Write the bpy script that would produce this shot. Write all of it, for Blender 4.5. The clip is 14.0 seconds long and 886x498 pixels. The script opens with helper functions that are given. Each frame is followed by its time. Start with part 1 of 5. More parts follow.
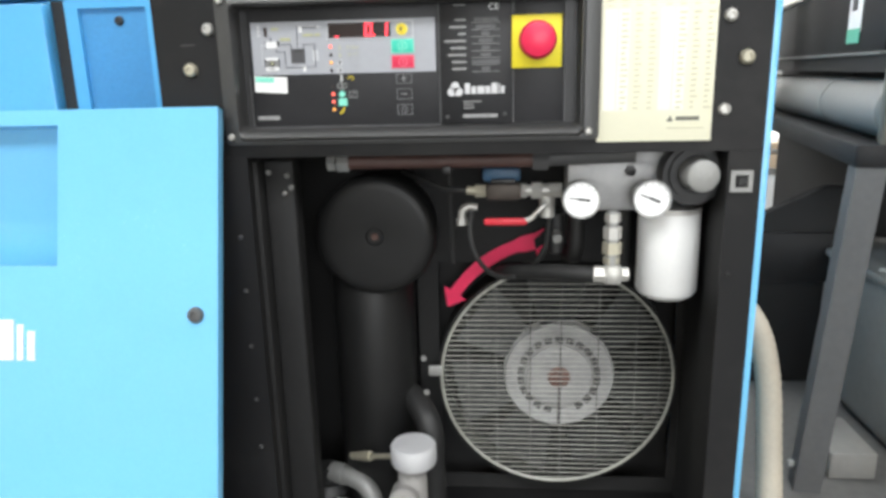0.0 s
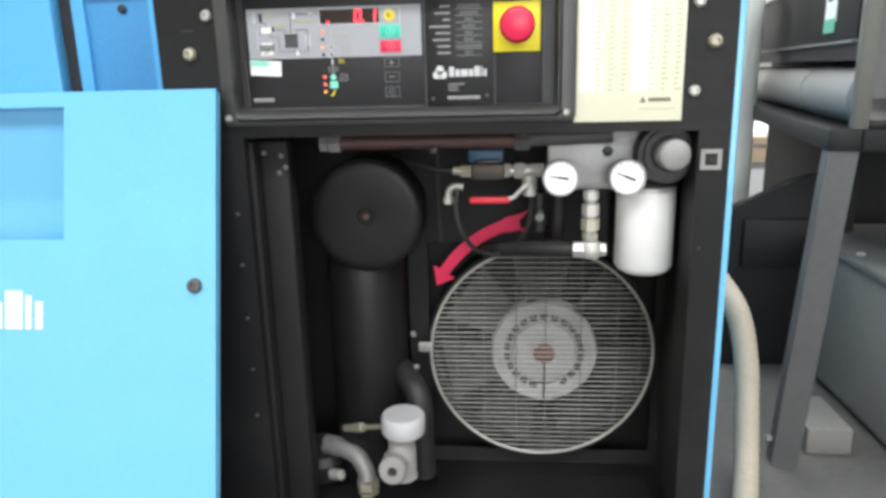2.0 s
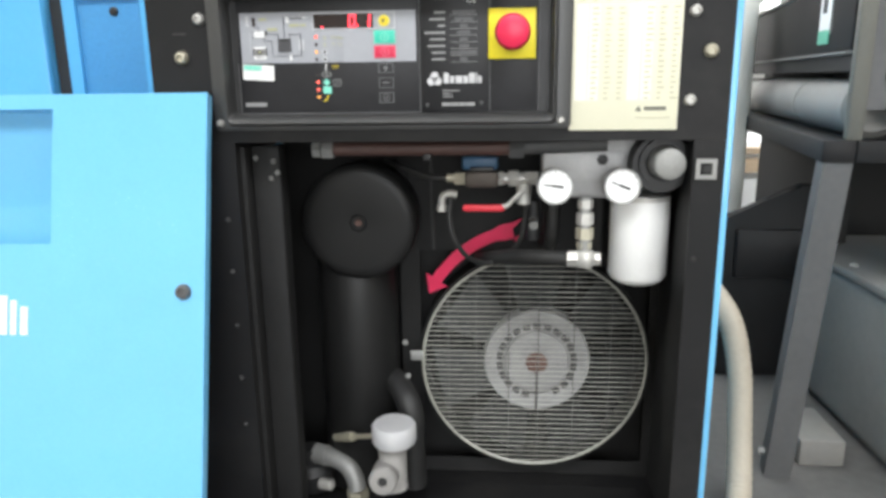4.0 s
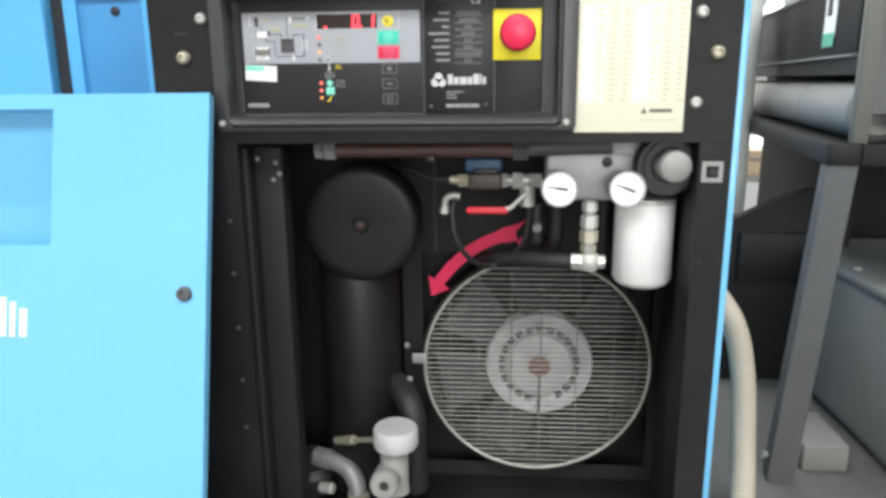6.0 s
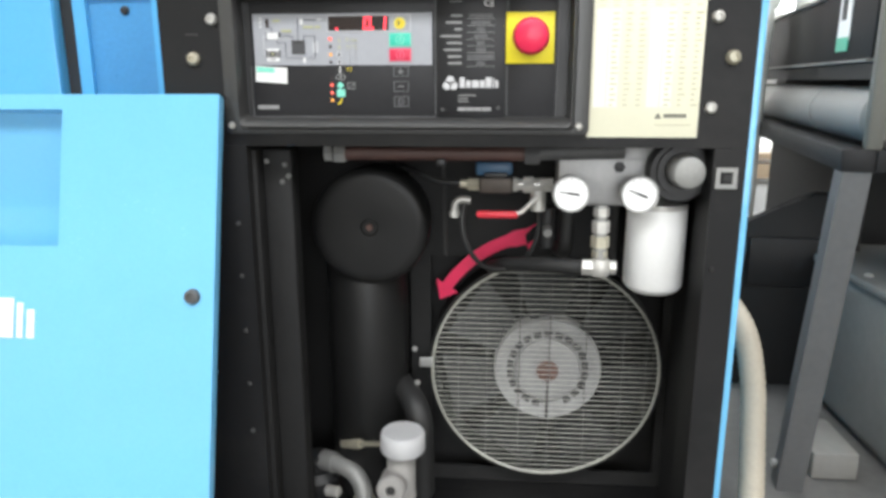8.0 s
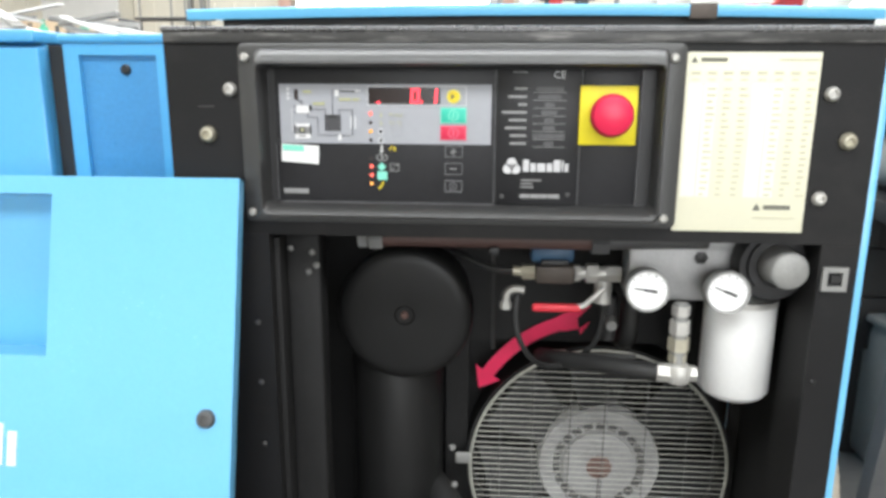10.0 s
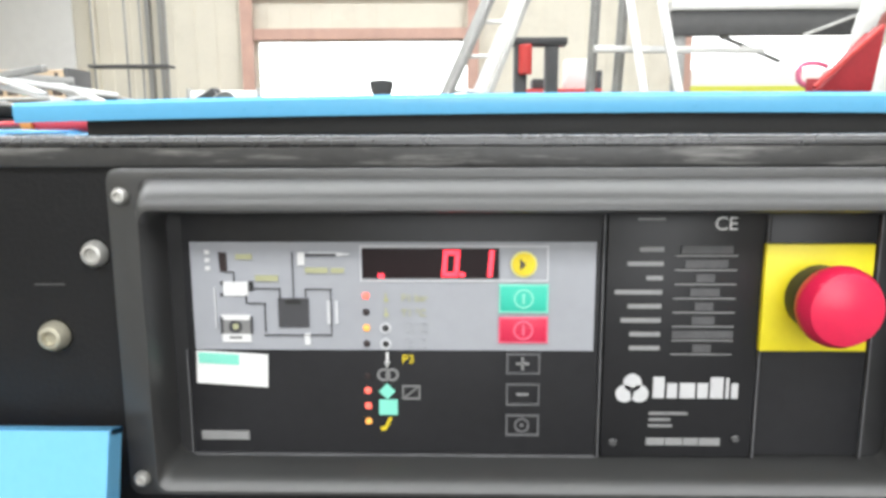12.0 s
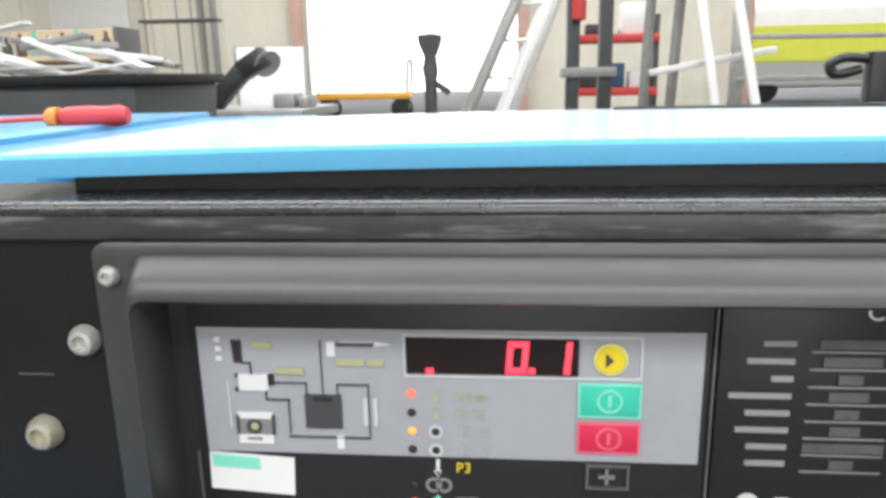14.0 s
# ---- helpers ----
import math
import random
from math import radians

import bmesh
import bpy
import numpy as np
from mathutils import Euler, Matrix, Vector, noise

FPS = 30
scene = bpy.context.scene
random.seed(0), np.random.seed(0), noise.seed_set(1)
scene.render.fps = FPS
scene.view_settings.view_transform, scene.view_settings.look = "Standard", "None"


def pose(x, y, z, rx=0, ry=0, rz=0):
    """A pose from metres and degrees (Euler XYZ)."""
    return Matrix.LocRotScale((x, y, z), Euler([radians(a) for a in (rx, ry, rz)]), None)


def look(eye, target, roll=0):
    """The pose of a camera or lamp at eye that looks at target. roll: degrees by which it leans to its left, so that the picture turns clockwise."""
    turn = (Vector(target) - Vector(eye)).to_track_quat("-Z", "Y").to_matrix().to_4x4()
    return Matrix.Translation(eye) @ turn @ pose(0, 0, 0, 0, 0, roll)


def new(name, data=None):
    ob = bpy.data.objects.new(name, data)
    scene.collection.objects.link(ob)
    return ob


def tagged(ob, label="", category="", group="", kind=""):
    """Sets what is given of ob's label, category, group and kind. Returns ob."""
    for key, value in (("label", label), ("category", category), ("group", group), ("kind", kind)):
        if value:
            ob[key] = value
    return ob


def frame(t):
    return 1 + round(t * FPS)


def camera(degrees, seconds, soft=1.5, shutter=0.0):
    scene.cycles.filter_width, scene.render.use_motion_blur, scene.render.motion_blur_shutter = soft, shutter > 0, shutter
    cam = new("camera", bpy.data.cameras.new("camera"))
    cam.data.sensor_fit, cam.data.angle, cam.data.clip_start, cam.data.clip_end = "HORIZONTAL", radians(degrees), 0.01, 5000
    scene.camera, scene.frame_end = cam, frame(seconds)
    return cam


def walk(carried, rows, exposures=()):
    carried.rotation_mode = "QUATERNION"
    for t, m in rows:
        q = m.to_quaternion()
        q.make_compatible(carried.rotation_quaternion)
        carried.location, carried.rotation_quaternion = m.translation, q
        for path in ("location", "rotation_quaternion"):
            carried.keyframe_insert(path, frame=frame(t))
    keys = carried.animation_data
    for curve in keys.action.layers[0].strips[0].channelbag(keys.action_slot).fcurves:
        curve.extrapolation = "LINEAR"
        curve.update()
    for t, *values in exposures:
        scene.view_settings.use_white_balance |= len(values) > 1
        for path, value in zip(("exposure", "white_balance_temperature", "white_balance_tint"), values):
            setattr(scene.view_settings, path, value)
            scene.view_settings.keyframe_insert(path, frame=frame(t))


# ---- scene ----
cam = camera(64.7, 14.0, soft=3.4)
PATH = [
    (0, (0.1058, 0.0886, 0.6695), (-0.0688, 2.0202, 0.1812), -1.43),
    (0.5, (0.1182, 0.0596, 0.6568), (-0.0499, 1.9878, 0.1531), -1.21),
    (1, (0.1229, 0.0418, 0.6545), (-0.0630, 1.9724, 0.1663), -1.67),
    (1.5, (0.1295, 0.0414, 0.6502), (-0.0541, 1.9705, 0.1552), -1.50),
    (2, (0.1274, 0.0421, 0.6523), (-0.0509, 1.9728, 0.1620), -1.43),
    (2.5, (0.1267, 0.0466, 0.6514), (-0.0433, 1.9805, 0.1707), -1.56),
    (3, (0.1265, 0.0475, 0.6505), (-0.0419, 1.9826, 0.1741), -1.16),
    (5.5, (0.1230, 0.0563, 0.6508), (-0.0296, 1.9956, 0.1865), -0.60),
    (6, (0.1210, 0.0568, 0.6502), (-0.0342, 1.9957, 0.1845), -0.55),
    (6.5, (0.1199, 0.0562, 0.6490), (-0.0391, 1.9948, 0.1834), -0.41),
    (7, (0.1175, 0.0584, 0.6508), (-0.0411, 1.9966, 0.1835), -0.38),
    (9.5, (0.0796, 0.1255, 0.6908), (-0.0978, 2.0613, 0.2207), 0.38),
    (10, (0.0364, 0.1954, 0.7236), (-0.1023, 2.1393, 0.2740), 0.27),
    (10.5, (0.0013, 0.3047, 0.7560), (-0.0945, 2.2542, 0.3197), 0.57),
    (11, (-0.0215, 0.4011, 0.7711), (-0.1031, 2.3579, 0.3659), -0.17),
    (11.5, (-0.0286, 0.4771, 0.7785), (-0.1019, 2.4406, 0.4053), -0.31),
    (12, (-0.0336, 0.5204, 0.7806), (-0.0787, 2.4915, 0.4446), -0.19),
    (12.5, (-0.0339, 0.5433, 0.7773), (-0.0571, 2.5159, 0.4482), -0.18),
    (13, (-0.0303, 0.5539, 0.7751), (-0.0714, 2.5219, 0.4212), -0.26),
    (13.5, (-0.0333, 0.5694, 0.7887), (-0.1734, 2.5165, 0.3545), -0.73),
    (14, (-0.0410, 0.6019, 0.8223), (-0.2272, 2.5351, 0.3449), -1.21),
]
walk(cam, [(t, look(eye, target, roll)) for t, eye, target, roll in PATH], [(0, 0.0), (9.3, 0.02), (11, 0.04), (12.2, -0.02), (13.2, -0.2), (14, -0.27)])

# ---- light ----
world = bpy.data.worlds.new("sky")
scene.world = world
world.use_nodes = True
wn = world.node_tree.nodes
sky = wn.new("ShaderNodeTexSky")
sky.sky_type, sky.sun_disc, sky.sun_elevation, sky.sun_rotation = "NISHITA", False, radians(64), radians(180)
wn["Background"].inputs["Strength"].default_value = 0.1
world.node_tree.links.new(sky.outputs["Color"], wn["Background"].inputs["Color"])


def area_lamp(name, place, target, sx, sy, watts, colour=(1, 1, 1)):
    data = bpy.data.lights.new(name, "AREA")
    data.shape, data.size, data.size_y, data.energy, data.color = "RECTANGLE", sx, sy, watts, colour
    ob = new(name, data)
    ob.matrix_world = look(place, target)
    return tagged(ob, kind="structure")


sun_data = bpy.data.lights.new("sun", "SUN")
sun_data.energy, sun_data.angle, sun_data.color = 4.0, radians(0.6), (1.0, 0.96, 0.9)
sun_ob = new("sun", sun_data)
sun_ob.matrix_world = look((0, 0, 20), (0.3, 4.88, 10))
# unseen fill lamps: strips under the roof, one behind the camera at the south opening
for yy, watts in ((-3.5, 1180), (2.5, 1180), (8.5, 900), (14.0, 760)):
    area_lamp("overhead_fill", (0.0, yy, 5.72), (0.0, yy, 0), 17.0, 1.8, watts, (0.97, 0.99, 1.0))
area_lamp("front_fill", (1.5, -7.9, 2.2), (0.0, 1.0, 1.0), 5.0, 4.0, 340, (0.97, 0.985, 1.0))

# ---- materials ----


def mat(name, col, rough=0.5, metal=0.0, var=0.12, scale=9.0, bump=0.05, fine=14.0, coat=0.0, spec=0.5, top_glare=0.0, emit=None, power=0.0, dirt=None, dirt_amount=0.0):
    m = bpy.data.materials.new(name)
    m.use_nodes = True
    nt = m.node_tree
    n, ln = nt.nodes, nt.links
    b = n["Principled BSDF"]
    b.inputs["Metallic"].default_value = metal
    b.inputs["Coat Weight"].default_value = coat
    b.inputs["Specular IOR Level"].default_value = spec
    tc = n.new("ShaderNodeTexCoord")
    big, small = n.new("ShaderNodeTexNoise"), n.new("ShaderNodeTexNoise")
    big.inputs["Scale"].default_value, big.inputs["Detail"].default_value = scale, 4
    small.inputs["Scale"].default_value, small.inputs["Detail"].default_value = scale * fine, 3
    for q in (big, small):
        ln.new(tc.outputs["Object"], q.inputs["Vector"])
    mixv = n.new("ShaderNodeMath")
    mixv.operation = "MULTIPLY_ADD"
    mixv.inputs[1].default_value, mixv.inputs[2].default_value = 0.4, 0.0
    ln.new(small.outputs["Fac"], mixv.inputs[0])
    addv = n.new("ShaderNodeMath")
    addv.operation = "MULTIPLY_ADD"
    addv.inputs[1].default_value = 0.6
    ln.new(big.outputs["Fac"], addv.inputs[0])
    ln.new(mixv.outputs[0], addv.inputs[2])
    ramp = n.new("ShaderNodeValToRGB")
    lo = [max(0, c * (1 - var)) for c in col]
    hi = [min(1, c * (1 + var)) for c in col]
    ramp.color_ramp.elements[0].position, ramp.color_ramp.elements[1].position = 0.3, 0.7
    ramp.color_ramp.elements[0].color, ramp.color_ramp.elements[1].color = (*lo, 1), (*hi, 1)
    ln.new(addv.outputs[0], ramp.inputs["Fac"])
    out = ramp.outputs["Color"]
    if dirt:
        d = n.new("ShaderNodeTexNoise")
        d.inputs["Scale"].default_value, d.inputs["Detail"].default_value, d.inputs["Roughness"].default_value = scale * 0.6, 8, 0.7
        ln.new(tc.outputs["Object"], d.inputs["Vector"])
        dr = n.new("ShaderNodeValToRGB")
        dr.color_ramp.elements[0].position, dr.color_ramp.elements[1].position = 0.52, 0.75
        dr.color_ramp.elements[0].color, dr.color_ramp.elements[1].color = (0, 0, 0, 1), (dirt_amount,) * 3 + (1,)
        ln.new(d.outputs["Fac"], dr.inputs["Fac"])
        mx = n.new("ShaderNodeMix")
        mx.data_type = "RGBA"
        ln.new(dr.outputs["Color"], mx.inputs["Factor"])
        ln.new(out, mx.inputs["A"])
        mx.inputs["B"].default_value = (*dirt, 1)
        out = mx.outputs["Result"]
    if top_glare:
        # painted glare: whitens faces that look upwards
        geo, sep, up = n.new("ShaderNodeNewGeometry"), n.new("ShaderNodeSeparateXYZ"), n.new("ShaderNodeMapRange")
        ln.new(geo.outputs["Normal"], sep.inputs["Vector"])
        up.inputs["From Min"].default_value, up.inputs["From Max"].default_value, up.inputs["To Max"].default_value = 0.75, 0.98, top_glare
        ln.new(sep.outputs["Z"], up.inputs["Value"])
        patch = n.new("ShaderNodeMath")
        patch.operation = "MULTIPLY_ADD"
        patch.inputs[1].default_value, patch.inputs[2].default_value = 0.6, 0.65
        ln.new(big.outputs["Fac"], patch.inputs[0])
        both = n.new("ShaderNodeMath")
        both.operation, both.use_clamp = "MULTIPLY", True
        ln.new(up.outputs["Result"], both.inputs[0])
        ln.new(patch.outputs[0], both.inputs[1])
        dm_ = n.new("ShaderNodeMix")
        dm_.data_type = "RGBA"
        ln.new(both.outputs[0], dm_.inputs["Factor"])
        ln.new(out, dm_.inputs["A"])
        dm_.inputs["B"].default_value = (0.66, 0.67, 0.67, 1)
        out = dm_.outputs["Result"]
    ln.new(out, b.inputs["Base Color"])
    rr = n.new("ShaderNodeMapRange")
    rr.inputs["To Min"].default_value, rr.inputs["To Max"].default_value = max(0.03, rough - 0.1), min(1, rough + 0.1)
    ln.new(addv.outputs[0], rr.inputs["Value"])
    ln.new(rr.outputs["Result"], b.inputs["Roughness"])
    if bump:
        bp = n.new("ShaderNodeBump")
        bp.inputs["Strength"].default_value, bp.inputs["Distance"].default_value = bump, 0.002
        ln.new(small.outputs["Fac"], bp.inputs["Height"])
        ln.new(bp.outputs["Normal"], b.inputs["Normal"])
    if emit:
        b.inputs["Emission Color"].default_value = (*emit, 1)
        b.inputs["Emission Strength"].default_value = power
    return m


BLUE = mat("blue_powder_coat", (0.165, 0.495, 0.79), 0.24, var=0.05, scale=5, bump=0.02, fine=60, coat=0.5, dirt=(0.05, 0.2, 0.38), dirt_amount=0.12)
# BLUE's paint, darkened for upright faces that catch less light than the door
BLUE_SHADED = mat("shaded_blue_powder_coat", (0.085, 0.365, 0.64), 0.3, var=0.06, scale=4, bump=0.02, fine=60, coat=0.3, dirt=(0.05, 0.2, 0.38), dirt_amount=0.12)
# whitened top puts the cover's bright reflections into its colour
BLUE_LID = mat("blue_cover_paint_top_glare", (0.125, 0.44, 0.71), 0.3, var=0.05, scale=5, bump=0.02, fine=60, coat=0.4, top_glare=0.75)
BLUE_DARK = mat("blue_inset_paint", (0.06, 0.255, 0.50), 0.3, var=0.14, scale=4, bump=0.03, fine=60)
BLACK = mat("black_powder_coat", (0.0115, 0.0114, 0.0120), 0.5, spec=0.26, var=0.25, scale=6, bump=0.15, fine=70, dirt=(0.06, 0.057, 0.053), dirt_amount=0.3)
BLACK_IN = mat("black_inner_sheet", (0.0140, 0.0139, 0.0140), 0.6, spec=0.26, var=0.3, scale=5, bump=0.1, fine=40, dirt=(0.03, 0.029, 0.028), dirt_amount=0.4)
BEZEL = mat("black_moulded_bezel", (0.034, 0.034, 0.034), 0.43, spec=0.9, var=0.15, scale=8, bump=0.015, fine=60, dirt=(0.12, 0.115, 0.11), dirt_amount=0.3)
MEMB = mat("grey_membrane", (0.34, 0.35, 0.38), 0.45, var=0.05, scale=12, bump=0.02)
MEMB_BLACK = mat("black_membrane", (0.020, 0.020, 0.022), 0.42, spec=0.35, var=0.2, scale=12, bump=0.03)
PLATE = mat("black_name_plate", (0.014, 0.014, 0.0155), 0.4, spec=0.35, var=0.2, scale=15, bump=0.03)
EDGE = mat("worn_grey_edge", (0.11, 0.11, 0.115), 0.5, var=0.3, scale=30)
WHITE = mat("white_print", (0.72, 0.72, 0.72), 0.5, var=0.05, bump=0)
GREY_PRINT = mat("grey_print", (0.23, 0.23, 0.23), 0.5, var=0.2, bump=0)
BLACK_PRINT = mat("black_print", (0.02, 0.02, 0.02), 0.5, bump=0)
FAINT = mat("faint_print", (0.58, 0.56, 0.42), 0.7, var=0.05, bump=0)
YELLOW_PRINT = mat("yellow_print", (0.42, 0.42, 0.25), 0.5, bump=0)
CARD = mat("ivory_card", (0.74, 0.72, 0.56), 0.55, var=0.03, scale=20, bump=0.03)
CARD_PALE = mat("pale_card_print", (0.78, 0.775, 0.68), 0.55, var=0.03, scale=20, bump=0)
YELLOW = mat("yellow_plastic", (0.80, 0.68, 0.02), 0.42, var=0.06, scale=20, bump=0.03)
RED_BUTTON = mat("red_button_plastic", (0.72, 0.018, 0.075), 0.32, var=0.06, scale=30, bump=0.02)
RED_KEY = mat("red_key", (0.62, 0.02, 0.07), 0.45, var=0.05, bump=0.02)
GREEN_PALE = mat("pale_green_print", (0.22, 0.68, 0.54), 0.5, var=0.05, bump=0)
RED_PALE = mat("pale_red_print", (0.75, 0.12, 0.20), 0.5, var=0.05, bump=0)
DIAGRAM = mat("diagram_print", (0.055, 0.055, 0.06), 0.5, bump=0)
GREEN_KEY = mat("green_key", (0.04, 0.52, 0.38), 0.45, var=0.05, bump=0.02)
YELLOW_KEY = mat("yellow_key", (0.75, 0.58, 0.02), 0.45, var=0.05, bump=0.02)
GREEN = mat("green_print", (0.08, 0.42, 0.28), 0.5, bump=0)
DISPLAY = mat("dark_display_window", (0.012, 0.005, 0.006), 0.15, var=0.1, bump=0)
SEG = mat("red_segment", (0.4, 0.01, 0.02), 0.4, emit=(1.0, 0.05, 0.08), power=2.6, bump=0)
LED_RED = mat("lit_red_led", (0.6, 0.05, 0.05), 0.4, emit=(1.0, 0.18, 0.12), power=1.6, bump=0)
LED_AMBER = mat("lit_amber_led", (0.6, 0.3, 0.05), 0.4, emit=(1.0, 0.4, 0.1), power=1.0, bump=0)
LOGO = mat("soft_white_print", (0.56, 0.56, 0.57), 0.5, var=0.05, bump=0)
KEYLINE = mat("pale_grey_print", (0.55, 0.56, 0.58), 0.5, var=0.05, bump=0)
YELLOW_PALE = mat("pale_yellow_print", (0.72, 0.68, 0.25), 0.5, var=0.05, bump=0)
CAPTION = mat("light_grey_print", (0.27, 0.27, 0.27), 0.5, var=0.1, bump=0)
VALUE = mat("worn_stamped_print", (0.085, 0.085, 0.088), 0.5, var=0.35, scale=120, bump=0)
FAINT_GREY = mat("faint_grey_print", (0.37, 0.38, 0.40), 0.5, bump=0)
LED_OFF = mat("dark_led", (0.03, 0.02, 0.02), 0.4, bump=0)
ZINC = mat("zinc_plated_steel", (0.55, 0.54, 0.51), 0.42, metal=0.5, var=0.18, scale=60, bump=0.1)
BRASS = mat("yellow_zinc_bolt", (0.50, 0.47, 0.37), 0.42, metal=0.5, var=0.18, scale=60, bump=0.1)
STEEL = mat("dull_grey_steel", (0.30, 0.30, 0.29), 0.5, metal=0.4, var=0.18, scale=20, bump=0.15)
ALU = mat("cast_aluminium", (0.42, 0.42, 0.42), 0.5, metal=0.55, var=0.15, scale=40, bump=0.3)
HUB = mat("grey_cast_hub", (0.34, 0.34, 0.34), 0.6, metal=0.2, var=0.25, scale=30, bump=0.3, dirt=(0.16, 0.16, 0.155), dirt_amount=0.4)
RUST = mat("red_brown_boss", (0.16, 0.09, 0.075), 0.7, var=0.3, scale=80, bump=0.3)
WIRE = mat("zinc_guard_wire", (0.47, 0.47, 0.42), 0.42, metal=0.45, var=0.25, scale=60, bump=0.05)
PIPE = mat("brown_painted_pipe", (0.085, 0.045, 0.038), 0.5, var=0.2, scale=20, bump=0.1)
RUBBER = mat("black_rubber", (0.018, 0.018, 0.018), 0.55, var=0.2, scale=30, bump=0.1)
PLASTIC = mat("black_plastic", (0.02, 0.02, 0.021), 0.42, var=0.2, scale=20, bump=0.08)
FILTER = mat("white_filter_can", (0.78, 0.78, 0.77), 0.35, var=0.04, scale=20, bump=0.02, dirt=(0.5, 0.5, 0.48), dirt_amount=0.25)
DIAL = mat("white_dial", (0.82, 0.82, 0.82), 0.4, var=0.02, bump=0)
GREYCAP = mat("light_grey_cap", (0.48, 0.48, 0.49), 0.5, var=0.08, scale=30, bump=0.05)
SENSOR = mat("pale_grey_pot", (0.27, 0.26, 0.25), 0.55, var=0.15, scale=30, bump=0.2)
BLUE_VALVE = mat("dark_blue_coil", (0.03, 0.085, 0.16), 0.45, var=0.1, scale=30, bump=0.05)
BROWN_COIL = mat("brown_valve_body", (0.085, 0.07, 0.06), 0.5, metal=0.3, var=0.25, scale=40, bump=0.2)
RED_LABEL = mat("red_arrow_sticker", (0.88, 0.018, 0.11), 0.45, var=0.12, scale=30, bump=0.02)
RED_GRIP = mat("red_vinyl_grip", (0.62, 0.03, 0.05), 0.4, var=0.08, scale=30, bump=0.03)
DRUM = mat("dark_grey_moulded_cover", (0.0115, 0.0115, 0.0115), 0.42, spec=0.3, var=0.15, scale=12, bump=0.12, fine=40)
CONCRETE = mat("stained_concrete", (0.115, 0.112, 0.107), 0.8, var=0.25, scale=1.3, bump=0.4, fine=40, dirt=(0.07, 0.07, 0.07), dirt_amount=0.5)
CREAM = mat("cream_wall_sheet", (0.72, 0.68, 0.58), 0.7, var=0.06, scale=1.2, bump=0.1, fine=30, dirt=(0.4, 0.36, 0.28), dirt_amount=0.3)
PINK = mat("faded_red_oxide_steel", (0.52, 0.33, 0.27), 0.65, var=0.15, scale=3, bump=0.1)
ROOF = mat("pale_roof_sheet", (0.55, 0.55, 0.53), 0.7, var=0.08, scale=1.0, bump=0.1)
OUTSIDE = mat("glowing_outdoor_sheet", (0.8, 0.8, 0.8), 0.9, emit=(0.97, 0.99, 1.0), power=4.0, bump=0)
GREYSTEEL = mat("grey_painted_steel", (0.082, 0.082, 0.083), 0.5, var=0.15, scale=7, bump=0.15, dirt=(0.06, 0.055, 0.05), dirt_amount=0.4)
GREYPLASTIC = mat("grey_plastic_crate", (0.20, 0.195, 0.185), 0.6, var=0.12, scale=5, bump=0.1, dirt=(0.3, 0.27, 0.2), dirt_amount=0.25)
TANK = mat("pale_grey_tube", (0.20, 0.197, 0.188), 0.6, var=0.12, scale=8, bump=0.1, dirt=(0.2, 0.19, 0.17), dirt_amount=0.4)
OLIVE = mat("khaki_grey_post", (0.11, 0.108, 0.092), 0.6, var=0.12, scale=10, bump=0.1)
BEIGE = mat("beige_hose", (0.40, 0.355, 0.285), 0.6, var=0.12, scale=14, bump=0.15, dirt=(0.22, 0.19, 0.15), dirt_amount=0.5)
LADDER = mat("bare_aluminium", (0.62, 0.62, 0.60), 0.42, metal=0.4, var=0.1, scale=10, bump=0.1)
RED_PAINT = mat("red_machine_paint", (0.60, 0.055, 0.05), 0.45, var=0.12, scale=6, bump=0.05)
DARKMETAL = mat("dark_machine_paint", (0.05, 0.052, 0.055), 0.5, var=0.2, scale=8, bump=0.1)
ORANGE = mat("orange_yellow_paint", (0.72, 0.36, 0.05), 0.5, var=0.1, scale=6, bump=0.05)
LIME = mat("yellow_green_panel", (0.70, 0.74, 0.10), 0.5, var=0.05, scale=3, bump=0)
WOOD = mat("warm_pale_board", (0.50, 0.38, 0.26), 0.7, var=0.2, scale=6, bump=0.2)
WHITE_PAINT = mat("white_paint", (0.78, 0.78, 0.77), 0.5, var=0.04, scale=4, bump=0.04)
RED_ORANGE = mat("red_tool_grip", (0.62, 0.05, 0.06), 0.4, var=0.1, scale=30, bump=0.05)
ORANGE_GRIP = mat("orange_tool_grip", (0.75, 0.25, 0.05), 0.4, var=0.1, scale=30, bump=0.05)

WORN = mat("worn_dusty_black", (0.036, 0.0355, 0.035), 0.45, spec=0.6, var=0.3, scale=14, bump=0.12, dirt=(0.36, 0.35, 0.335), dirt_amount=0.7)
wn = WORN.node_tree
wd = next(q for q in wn.nodes if q.type == "TEX_NOISE" and q.inputs["Detail"].default_value > 7)
wm = wn.nodes.new("ShaderNodeMapping")
wm.inputs["Scale"].default_value = (1.6, 9.0, 16.0)
wn.links.new(next(q for q in wn.nodes if q.type == "TEX_COORD").outputs["Object"], wm.inputs["Vector"])
wn.links.new(wm.outputs["Vector"], wd.inputs["Vector"])
BLACK_GLOSS = mat("black_gloss_edge", (0.02, 0.02, 0.022), 0.28, spec=0.9, var=0.25, scale=12, bump=0.05, dirt=(0.2, 0.19, 0.18), dirt_amount=0.4)
# ---- building helpers ----
DATUM = -0.63   # heights below are counted from a level 0.63 m under the floor
PLACE = {}      # world pose of each empty and part


